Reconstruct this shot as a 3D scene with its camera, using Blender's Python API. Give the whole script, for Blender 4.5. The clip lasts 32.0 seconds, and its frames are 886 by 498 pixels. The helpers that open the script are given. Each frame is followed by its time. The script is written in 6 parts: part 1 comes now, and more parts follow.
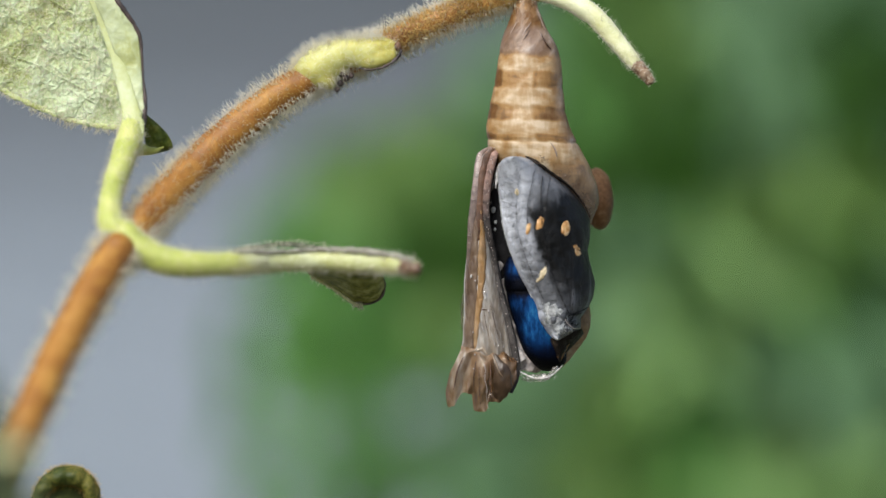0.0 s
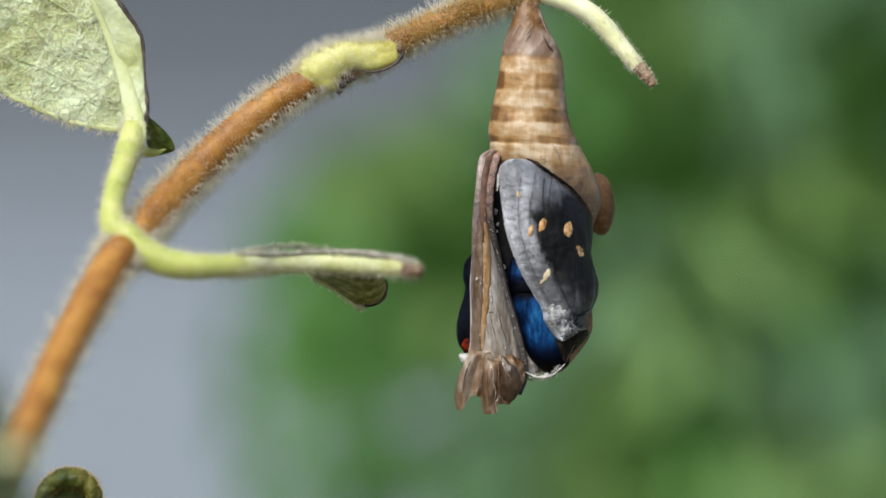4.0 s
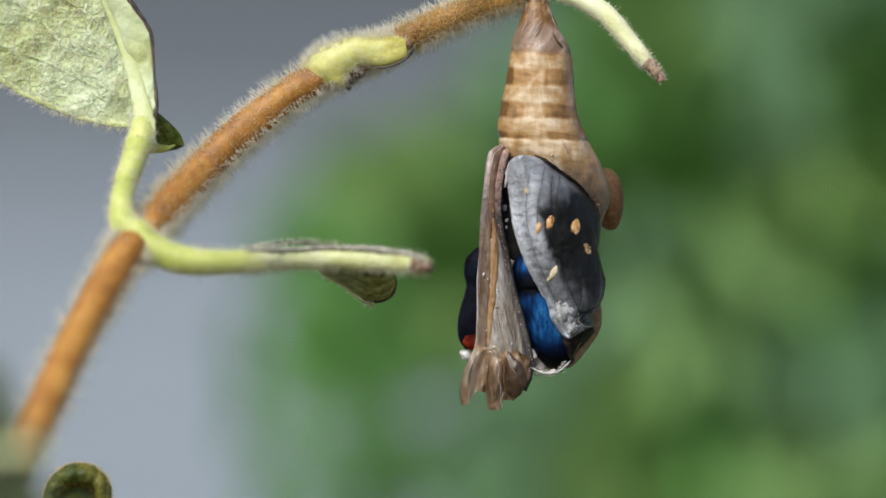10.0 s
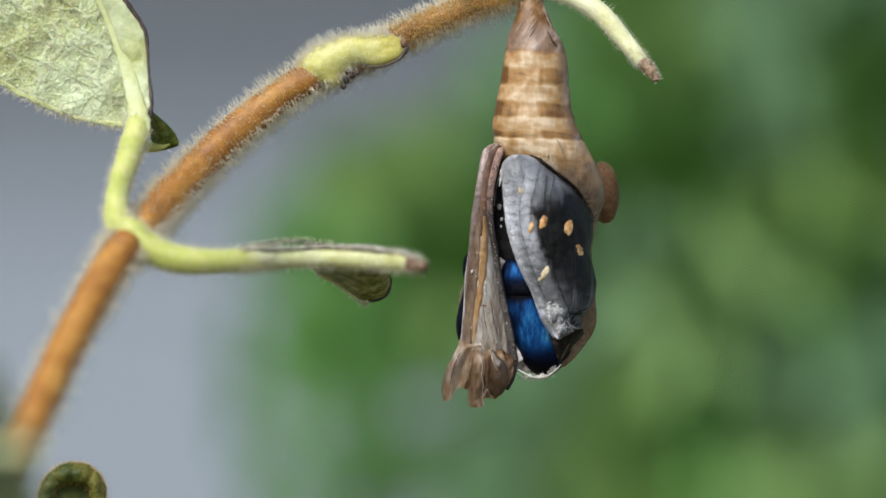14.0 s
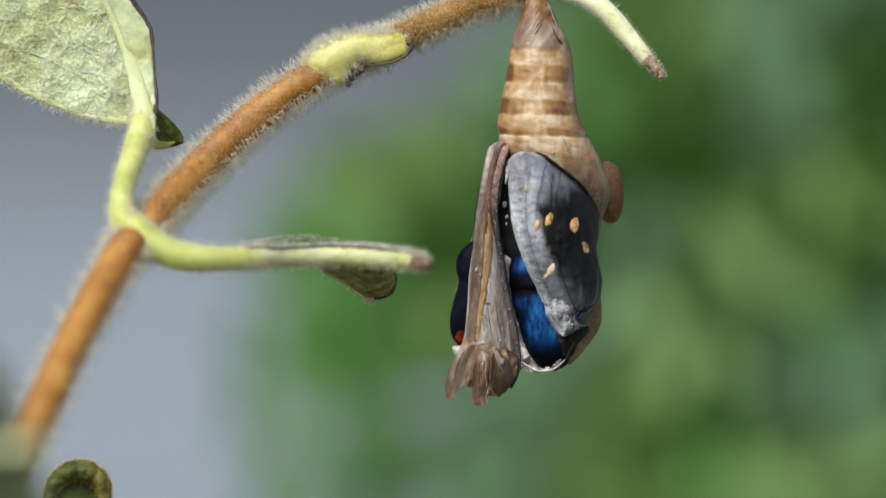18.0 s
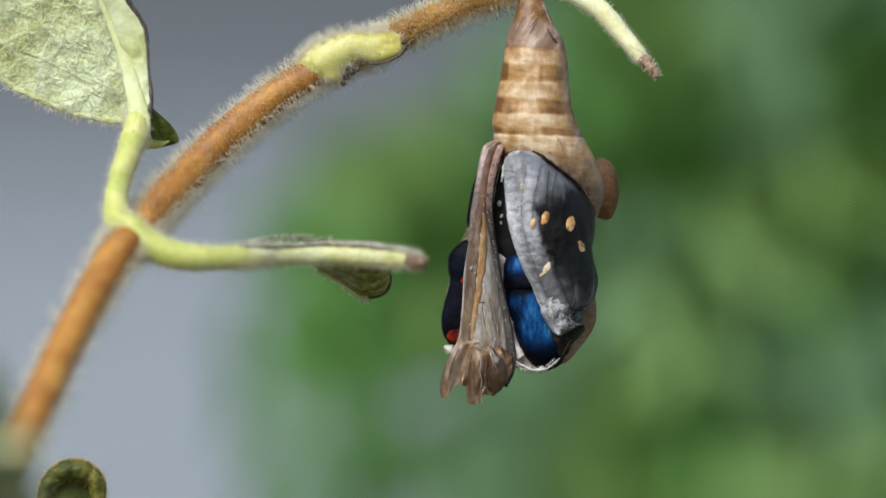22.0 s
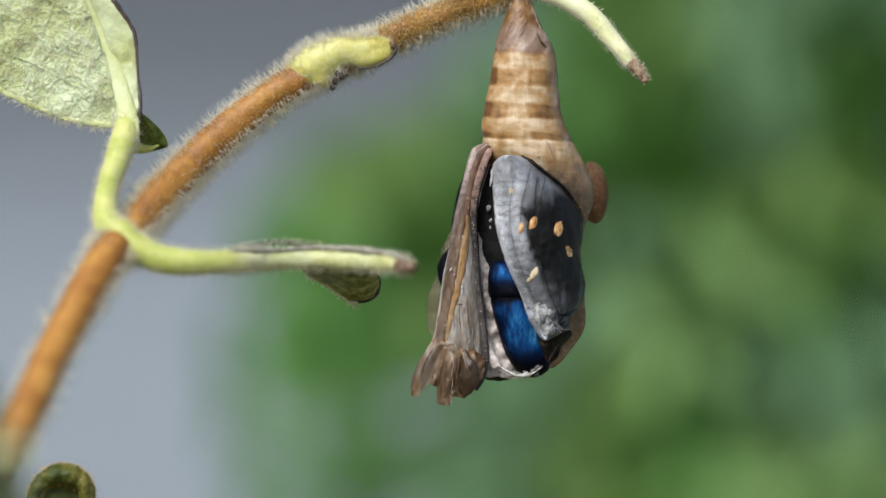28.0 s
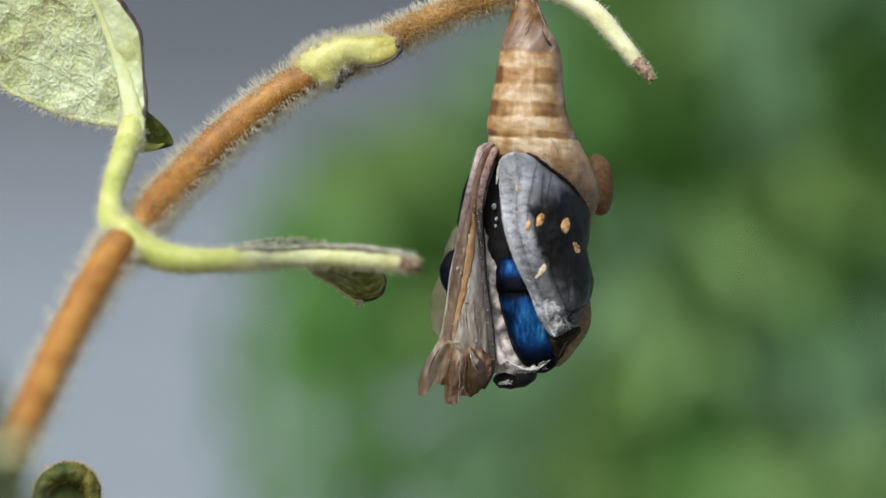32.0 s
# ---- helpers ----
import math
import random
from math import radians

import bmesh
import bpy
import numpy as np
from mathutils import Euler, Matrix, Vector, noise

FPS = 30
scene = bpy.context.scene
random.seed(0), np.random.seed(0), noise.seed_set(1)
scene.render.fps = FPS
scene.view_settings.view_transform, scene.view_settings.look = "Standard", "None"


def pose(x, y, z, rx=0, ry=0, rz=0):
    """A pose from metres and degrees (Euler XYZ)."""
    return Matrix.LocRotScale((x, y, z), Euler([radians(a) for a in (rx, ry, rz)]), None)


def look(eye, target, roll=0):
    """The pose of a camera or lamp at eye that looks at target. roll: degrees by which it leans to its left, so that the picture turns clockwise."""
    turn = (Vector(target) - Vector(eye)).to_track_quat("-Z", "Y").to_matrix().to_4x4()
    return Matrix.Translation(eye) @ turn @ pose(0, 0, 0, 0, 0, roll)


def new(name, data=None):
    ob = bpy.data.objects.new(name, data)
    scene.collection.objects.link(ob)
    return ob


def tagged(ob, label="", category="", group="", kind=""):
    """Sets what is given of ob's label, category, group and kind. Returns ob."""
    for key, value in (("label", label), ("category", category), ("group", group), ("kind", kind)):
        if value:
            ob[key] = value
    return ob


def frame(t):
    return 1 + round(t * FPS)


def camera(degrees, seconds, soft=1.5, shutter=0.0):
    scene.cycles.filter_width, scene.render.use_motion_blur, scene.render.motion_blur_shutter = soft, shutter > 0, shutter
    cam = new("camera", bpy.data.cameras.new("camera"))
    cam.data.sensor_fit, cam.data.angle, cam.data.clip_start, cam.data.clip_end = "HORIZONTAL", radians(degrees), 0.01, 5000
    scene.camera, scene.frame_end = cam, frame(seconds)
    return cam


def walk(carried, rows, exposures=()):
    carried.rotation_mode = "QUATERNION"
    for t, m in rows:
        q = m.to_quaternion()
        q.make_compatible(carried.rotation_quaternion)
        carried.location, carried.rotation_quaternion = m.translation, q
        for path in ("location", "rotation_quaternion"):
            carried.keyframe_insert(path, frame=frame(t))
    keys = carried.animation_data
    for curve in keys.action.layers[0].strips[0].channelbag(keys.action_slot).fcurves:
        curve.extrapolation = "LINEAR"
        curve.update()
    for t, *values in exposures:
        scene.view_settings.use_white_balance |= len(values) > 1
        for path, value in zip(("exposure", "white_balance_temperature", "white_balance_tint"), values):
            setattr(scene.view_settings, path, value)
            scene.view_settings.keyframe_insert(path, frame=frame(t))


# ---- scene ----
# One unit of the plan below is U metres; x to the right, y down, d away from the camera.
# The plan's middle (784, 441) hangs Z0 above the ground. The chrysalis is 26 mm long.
FOV = 14.0
U = 0.0000356
Z0 = 1.2
REACH = 784.0 / math.tan(radians(FOV / 2))
EYE = Vector((0.0, -REACH * U, Z0))


def P(x, y, d=0.0):
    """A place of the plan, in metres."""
    k = U * (1.0 + d / REACH)
    return Vector(((x - 784.0) * k, d * U, Z0 - (y - 441.0) * k))


def aim(sx, sy):
    """The camera stands still and pans so that the plan's middle is sx, sy off the picture's middle."""
    return look(EYE, (-sx * U, 0.0, Z0 + sy * U))


cam = camera(FOV, 32.0, soft=1.5)
cam.data.dof.use_dof = True
cam.data.dof.focus_distance = REACH * U
cam.data.dof.aperture_fstop = cam.data.lens / 7.4
walk(cam, [
    (0, aim(0.0, 0.0)),
    (0.5, aim(1.3, -2.2)),
    (1, aim(2.4, -0.2)),
    (1.5, aim(2.6, 1.6)),
    (2, aim(3.3, 1.6)),
    (2.5, aim(3.5, 0.9)),
    (3, aim(2.8, 3.1)),
    (3.5, aim(1.7, 4.1)),
    (5.5, aim(23.0, -5.7)),
    (6, aim(29.1, -9.8)),
    (6.5, aim(32.1, -7.2)),
    (7, aim(35.2, -7.0)),
    (7.5, aim(41.3, -7.9)),
    (8, aim(55.3, -3.7)),
    (8.5, aim(61.2, -8.8)),
    (9, aim(41.1, -3.7)),
    (9.5, aim(23.0, -2.2)),
    (10, aim(19.9, -3.7)),
    (10.5, aim(16.8, -10.7)),
    (11, aim(10.1, -6.3)),
    (11.5, aim(9.2, -5.2)),
    (12, aim(10.3, -5.0)),
    (12.5, aim(10.5, -3.7)),
    (13, aim(10.7, -5.2)),
    (13.5, aim(10.3, -3.3)),
    (14, aim(10.7, -5.2)),
    (14.5, aim(10.9, -4.8)),
    (16.5, aim(13.1, -7.0)),
    (17, aim(13.8, -6.8)),
    (17.5, aim(16.4, -7.4)),
    (18, aim(19.9, -9.6)),
    (18.5, aim(18.6, -13.6)),
    (19, aim(12.2, -15.3)),
    (19.5, aim(9.8, -13.8)),
    (20, aim(10.1, -12.7)),
    (20.5, aim(9.6, -10.3)),
    (21, aim(9.6, -10.1)),
    (21.5, aim(10.5, -10.9)),
    (22, aim(10.5, -11.1)),
    (22.5, aim(10.7, -10.5)),
    (23, aim(11.6, -11.2)),
    (23.5, aim(12.0, -9.8)),
    (24, aim(11.1, -7.9)),
    (24.5, aim(-6.4, -3.0)),
    (25, aim(-8.3, -2.8)),
    (25.5, aim(-9.4, -2.2)),
    (27.5, aim(-9.2, -3.3)),
    (28, aim(-8.6, -3.3)),
    (28.5, aim(-8.1, -3.3)),
    (29, aim(-6.8, -5.0)),
    (29.5, aim(-6.1, -4.8)),
    (30, aim(-5.5, -3.7)),
    (30.5, aim(-4.8, -4.8)),
    (31, aim(-4.0, -5.0)),
    (31.5, aim(-3.1, -4.6)),
    (32, aim(1.1, -6.1)),
], exposures=[(0.0, 0.28), (32.0, 0.28)])

# ---- light ----
world = bpy.data.worlds.new("sky")
scene.world = world
world.use_nodes = True
SUN_UP, SUN_TURN = 47.0, -150.0
sky = world.node_tree.nodes.new("ShaderNodeTexSky")
sky.sky_type, sky.sun_disc = "NISHITA", False
sky.sun_elevation, sky.sun_rotation = radians(SUN_UP), radians(SUN_TURN)
sky.dust_density, sky.air_density = 2.0, 1.0
wbg = world.node_tree.nodes["Background"]
wbg.inputs["Strength"].default_value = 0.125
world.node_tree.links.new(sky.outputs["Color"], wbg.inputs["Color"])

sun = new("sun", bpy.data.lights.new("sun", "SUN"))
sun.data.energy, sun.data.angle, sun.data.color = 3.4, radians(30.0), (1.0, 0.97, 0.92)
_a, _e = radians(SUN_TURN), radians(SUN_UP)
SUN_AT = Vector((math.sin(_a) * math.cos(_e), math.cos(_a) * math.cos(_e), math.sin(_e)))
sun.matrix_world = look(P(784, 441) + SUN_AT * 3.0, P(784, 441))


# ---- materials ----
def surf(name, stops, scale=900.0, rough=0.5, rough_var=0.15, bump=0.2, grain=4000.0, metal=0.0, sheen=0.0,
         through_light=0.0, coat=0.0, stretch=(1, 1, 1), detail=6.0, spec=0.5, far=False, cells=None, cell_stretch=(1, 1, 1), clear=0.0, coat_rough=0.25, relief=0.0002):
    """A surface with broad mottling between the given colours, fine grain in colour and relief."""
    m = bpy.data.materials.new(name)
    m.use_nodes = True
    nt = m.node_tree
    n, l = nt.nodes, nt.links
    b = n["Principled BSDF"]
    co = n.new("ShaderNodeTexCoord")
    mp = n.new("ShaderNodeMapping")
    mp.inputs["Scale"].default_value = stretch
    l.new(co.outputs["Object"], mp.inputs["Vector"])
    n1 = n.new("ShaderNodeTexNoise")
    n1.inputs["Scale"].default_value, n1.inputs["Detail"].default_value, n1.inputs["Roughness"].default_value = scale, detail, 0.6
    n2 = n.new("ShaderNodeTexNoise")
    n2.inputs["Scale"].default_value, n2.inputs["Detail"].default_value = grain, 3.0
    l.new(mp.outputs["Vector"], n1.inputs["Vector"])
    l.new(mp.outputs["Vector"], n2.inputs["Vector"])
    mixf = n.new("ShaderNodeMath")
    mixf.operation = "MULTIPLY_ADD"
    mixf.inputs[1].default_value, mixf.inputs[2].default_value = 0.35, -0.17
    l.new(n2.outputs["Fac"], mixf.inputs[0])
    add = n.new("ShaderNodeMath")
    l.new(n1.outputs["Fac"], add.inputs[0])
    l.new(mixf.outputs[0], add.inputs[1])
    for size, amount in (cells or ()):
        mq = n.new("ShaderNodeMapping")
        mq.inputs["Scale"].default_value = cell_stretch
        l.new(co.outputs["Object"], mq.inputs["Vector"])
        wb = n.new("ShaderNodeVectorMath")
        wb.operation = "MULTIPLY_ADD"
        wb.inputs[1].default_value = (0.0004,) * 3
        l.new(n1.outputs["Color"], wb.inputs[0])
        l.new(mq.outputs["Vector"], wb.inputs[2])
        vo = n.new("ShaderNodeTexVoronoi")
        vo.feature = "DISTANCE_TO_EDGE"
        vo.inputs["Scale"].default_value = size
        l.new(wb.outputs["Vector"], vo.inputs["Vector"])
        mr = n.new("ShaderNodeMapRange")
        mr.inputs["From Max"].default_value = 0.1
        mr.inputs["To Min"].default_value, mr.inputs["To Max"].default_value = amount, 0.0
        l.new(vo.outputs["Distance"], mr.inputs["Value"])
        nx = n.new("ShaderNodeMath")
        l.new(add.outputs[0], nx.inputs[0])
        l.new(mr.outputs["Result"], nx.inputs[1])
        add = nx
    ramp = n.new("ShaderNodeValToRGB")
    el = ramp.color_ramp.elements
    while len(el) < len(stops):
        el.new(0.5)
    for e, (pos, c) in zip(el, stops):
        e.position, e.color = pos, (*c, 1)
    l.new(add.outputs[0], ramp.inputs["Fac"])
    l.new(ramp.outputs["Color"], b.inputs["Base Color"])
    rr = n.new("ShaderNodeMapRange")
    rr.inputs["To Min"].default_value, rr.inputs["To Max"].default_value = rough - rough_var, rough + rough_var
    l.new(n2.outputs["Fac"], rr.inputs["Value"])
    l.new(rr.outputs["Result"], b.inputs["Roughness"])
    b.inputs["Metallic"].default_value = metal
    b.inputs["Specular IOR Level"].default_value = spec
    b.inputs["Coat Weight"].default_value = coat
    b.inputs["Coat Roughness"].default_value = coat_rough
    b.inputs["Sheen Weight"].default_value = sheen
    if bump:
        bp = n.new("ShaderNodeBump")
        bp.inputs["Strength"].default_value, bp.inputs["Distance"].default_value = bump, (0.01 if far else relief)
        l.new(add.outputs[0], bp.inputs["Height"])
        l.new(bp.outputs["Normal"], b.inputs["Normal"])
    if through_light:
        tr = n.new("ShaderNodeBsdfTranslucent")
        mx = n.new("ShaderNodeMixShader")
        mx.inputs[0].default_value = through_light
        l.new(ramp.outputs["Color"], tr.inputs["Color"])
        l.new(b.outputs["BSDF"], mx.inputs[1])
        l.new(tr.outputs["BSDF"], mx.inputs[2])
        l.new(mx.outputs[0], n["Material Output"].inputs["Surface"])
    if clear:
        last = n["Material Output"].inputs["Surface"].links[0].from_socket
        tp = n.new("ShaderNodeBsdfTransparent")
        mc = n.new("ShaderNodeMixShader")
        mc.inputs[0].default_value = clear
        l.new(last, mc.inputs[1])
        l.new(tp.outputs["BSDF"], mc.inputs[2])
        l.new(mc.outputs[0], n["Material Output"].inputs["Surface"])
    return m


def banded(name, bands, mottle, rough=0.35, bump=0.3, along="v", scale=1400.0, wob=0.05, coat=0.0, through_light=0.0,
           mott_col=(0.2, 0.1, 0.04), ridges=0.0, spec=0.5, metal=0.0, stretch=(1, 1, 1)):
    """Colour bands that follow a loft's own u or v, wobbling and mottled."""
    m = bpy.data.materials.new(name)
    m.use_nodes = True
    nt = m.node_tree
    n, l = nt.nodes, nt.links
    b = n["Principled BSDF"]
    uv = n.new("ShaderNodeUVMap")
    uv.uv_map = "UVMap"
    sep = n.new("ShaderNodeSeparateXYZ")
    l.new(uv.outputs["UV"], sep.inputs["Vector"])
    co = n.new("ShaderNodeTexCoord")
    nz = n.new("ShaderNodeTexNoise")
    nz.inputs["Scale"].default_value, nz.inputs["Detail"].default_value = scale * 0.5, 4.0
    l.new(co.outputs["Object"], nz.inputs["Vector"])
    sh = n.new("ShaderNodeMath")
    sh.operation = "MULTIPLY_ADD"
    sh.inputs[1].default_value, sh.inputs[2].default_value = wob, -wob / 2
    l.new(nz.outputs["Fac"], sh.inputs[0])
    ad = n.new("ShaderNodeMath")
    l.new(sep.outputs["Y" if along == "v" else "X"], ad.inputs[0])
    l.new(sh.outputs[0], ad.inputs[1])
    ramp = n.new("ShaderNodeValToRGB")
    el = ramp.color_ramp.elements
    while len(el) < len(bands):
        el.new(0.5)
    for e, (pos, c) in zip(el, bands):
        e.position, e.color = pos, (*c, 1)
    l.new(ad.outputs[0], ramp.inputs["Fac"])
    n2 = n.new("ShaderNodeTexNoise")
    n2.inputs["Scale"].default_value, n2.inputs["Detail"].default_value, n2.inputs["Roughness"].default_value = scale, 8.0, 0.65
    ms2 = n.new("ShaderNodeMapping")
    ms2.inputs["Scale"].default_value = stretch
    l.new(co.outputs["Object"], ms2.inputs["Vector"])
    l.new(ms2.outputs["Vector"], n2.inputs["Vector"])
    b.inputs["Metallic"].default_value = metal
    r2 = n.new("ShaderNodeMapRange")
    r2.inputs["From Min"].default_value, r2.inputs["From Max"].default_value = 0.42, 0.7
    r2.inputs["To Max"].default_value = mottle
    l.new(n2.outputs["Fac"], r2.inputs["Value"])
    mx = n.new("ShaderNodeMix")
    mx.data_type = "RGBA"
    mx.inputs["B"].default_value = (*mott_col, 1)
    l.new(r2.outputs["Result"], mx.inputs["Factor"])
    l.new(ramp.outputs["Color"], mx.inputs["A"])
    l.new(mx.outputs["Result"], b.inputs["Base Color"])
    rr = n.new("ShaderNodeMapRange")
    rr.inputs["To Min"].default_value, rr.inputs["To Max"].default_value = rough - 0.12, rough + 0.15
    l.new(n2.outputs["Fac"], rr.inputs["Value"])
    l.new(rr.outputs["Result"], b.inputs["Roughness"])
    b.inputs["Coat Weight"].default_value = coat
    b.inputs["Coat Roughness"].default_value = 0.3
    b.inputs["Specular IOR Level"].default_value = spec
    height = n2.outputs["Fac"]
    if ridges:
        wv = n.new("ShaderNodeTexWave")
        wv.bands_direction = "X"
        wv.inputs["Scale"].default_value, wv.inputs["Distortion"].default_value = ridges, 6.0
        wv.inputs["Detail"].default_value, wv.inputs["Detail Scale"].default_value = 3.0, 1.5
        l.new(uv.outputs["UV"], wv.inputs["Vector"])
        sm = n.new("ShaderNodeMath")
        l.new(wv.outputs["Fac"], sm.inputs[0])
        l.new(n2.outputs["Fac"], sm.inputs[1])
        height = sm.outputs[0]
    bp = n.new("ShaderNodeBump")
    bp.inputs["Strength"].default_value, bp.inputs["Distance"].default_value = bump, 0.0002
    l.new(height, bp.inputs["Height"])
    l.new(bp.outputs["Normal"], b.inputs["Normal"])
    if through_light:
        tr = n.new("ShaderNodeBsdfTranslucent")
        ms = n.new("ShaderNodeMixShader")
        ms.inputs[0].default_value = through_light
        l.new(mx.outputs["Result"], tr.inputs["Color"])
        l.new(b.outputs["BSDF"], ms.inputs[1])
        l.new(tr.outputs["BSDF"], ms.inputs[2])
        l.new(ms.outputs[0], n["Material Output"].inputs["Surface"])
    return m


BARK = surf("stem_bark", [(0.3, (0.17, 0.06, 0.007)), (0.5, (0.3, 0.127, 0.016)), (0.7, (0.46, 0.24, 0.047))], 360, 0.55, 0.15, 0.5, 5000)
HAIR = surf("plant_hair", [(0.3, (0.9, 0.86, 0.7)), (0.7, (0.95, 0.94, 0.88))], 500, 0.4, 0.1, 0.0, through_light=0.7)
GOLD = surf("golden_hair", [(0.3, (0.6, 0.42, 0.12)), (0.7, (0.85, 0.68, 0.32))], 500, 0.4, 0.1, 0.0, through_light=0.5)
PALELIME = surf("pale_midrib_skin", [(0.3, (0.36, 0.37, 0.12)), (0.5, (0.46, 0.49, 0.24)), (0.7, (0.57, 0.61, 0.4))], 320, 0.5, 0.12, 0.4, 4000)
TIP = surf("pinkish_tip", [(0.34, (0.08, 0.045, 0.025)), (0.5, (0.24, 0.145, 0.085)), (0.66, (0.42, 0.32, 0.22))], 500, 0.5, 0.12, 0.3)
LEAFBLACK = surf("withered_leaf", [(0.3, (0.02, 0.03, 0.012)), (0.55, (0.07, 0.09, 0.04)), (0.75, (0.19, 0.22, 0.12))], 900, 0.55, 0.12, 0.8, 5000)
PALERIB = surf("pale_rib", [(0.3, (0.35, 0.38, 0.13)), (0.5, (0.42, 0.47, 0.21)), (0.7, (0.5, 0.56, 0.35))], 300, 0.5, 0.12, 0.3, 4000, sheen=0.3)
LIME = surf("young_stem", [(0.3, (0.28, 0.33, 0.045)), (0.5, (0.4, 0.45, 0.095)), (0.7, (0.55, 0.56, 0.2))], 450, 0.5, 0.12, 0.3, 4000, sheen=0.4)
YOLK = surf("yellow_node", [(0.3, (0.36, 0.28, 0.035)), (0.44, (0.45, 0.41, 0.08)), (0.56, (0.5, 0.5, 0.16)), (0.72, (0.66, 0.67, 0.38))], 130, 0.5, 0.12, 0.1, 4000, sheen=0.2)
CREAM = surf("pale_twig", [(0.3, (0.58, 0.59, 0.24)), (0.6, (0.76, 0.78, 0.5))], 400, 0.5, 0.12, 0.25, 4000, sheen=0.4)
DRIED = surf("dried_edge", [(0.3, (0.05, 0.025, 0.012)), (0.55, (0.2, 0.1, 0.05)), (0.75, (0.42, 0.27, 0.17))], 1200, 0.6, 0.15, 0.5, 5000)
DARKRIM = surf("dark_rim", [(0.35, (0.012, 0.01, 0.01)), (0.65, (0.09, 0.06, 0.05))], 1500, 0.55, 0.15, 0.4)
LEAFPALE = surf("leaf_underside", [(0.26, (0.22, 0.21, 0.075)), (0.38, (0.4, 0.44, 0.16)), (0.5, (0.54, 0.64, 0.31)), (0.66, (0.68, 0.79, 0.53))], 210, 0.5, 0.12, 1.0, 4000, through_light=0.25, cells=((480, 0.12), (1500, 0.09)), relief=0.0006)
RIMGREY = surf("dried_rim", [(0.3, (0.1, 0.09, 0.065)), (0.5, (0.23, 0.22, 0.175)), (0.7, (0.43, 0.42, 0.35))], 500, 0.55, 0.12, 0.5, 4000)
LEAFSMOOTH = surf("leaf_fold_skin", [(0.28, (0.48, 0.52, 0.2)), (0.45, (0.58, 0.65, 0.36)), (0.65, (0.68, 0.76, 0.52))], 260, 0.5, 0.12, 0.5, 4000, through_light=0.25, cells=((900, 0.06),), relief=0.0003)
LEAFDARK = surf("leaf_topside", [(0.3, (0.03, 0.05, 0.006)), (0.5, (0.11, 0.145, 0.018)), (0.72, (0.3, 0.3, 0.07))], 700, 0.5, 0.12, 0.8, 5000, spec=0.2, through_light=0.3)
MOSS = surf("drooping_leaf", [(0.32, (0.06, 0.075, 0.01)), (0.5, (0.22, 0.24, 0.05)), (0.64, (0.45, 0.46, 0.18))], 1000, 0.5, 0.12, 1.0, 5000, spec=0.2, through_light=0.2, relief=0.0004)
HOLLOW_SHADE = surf("curl_inside_shade", [(0.3, (0.02, 0.03, 0.005)), (0.5, (0.05, 0.065, 0.012)), (0.7, (0.1, 0.12, 0.03))], 400, 0.6, 0.12, 0.6, 4000, spec=0.15)
OLIVE = surf("olive_curl", [(0.32, (0.035, 0.05, 0.008)), (0.44, (0.12, 0.115, 0.022)), (0.56, (0.22, 0.19, 0.045)), (0.7, (0.34, 0.29, 0.1))], 260, 0.5, 0.12, 0.8, 5000, spec=0.25)
LEAFNEAR = surf("leaf_near", [(0.3, (0.038, 0.05, 0.024)), (0.55, (0.062, 0.082, 0.04)), (0.75, (0.1, 0.125, 0.06))], 120, 0.4, 0.1, 0.4, 900)
OLIVERIM = surf("leaf_rim_skin", [(0.32, (0.22, 0.25, 0.06)), (0.48, (0.42, 0.48, 0.18)), (0.64, (0.58, 0.66, 0.4))], 300, 0.5, 0.12, 0.4, 4000)
VEIN = surf("leaf_vein", [(0.3, (0.45, 0.48, 0.22)), (0.7, (0.6, 0.66, 0.42))], 600, 0.55, 0.1, 0.3)


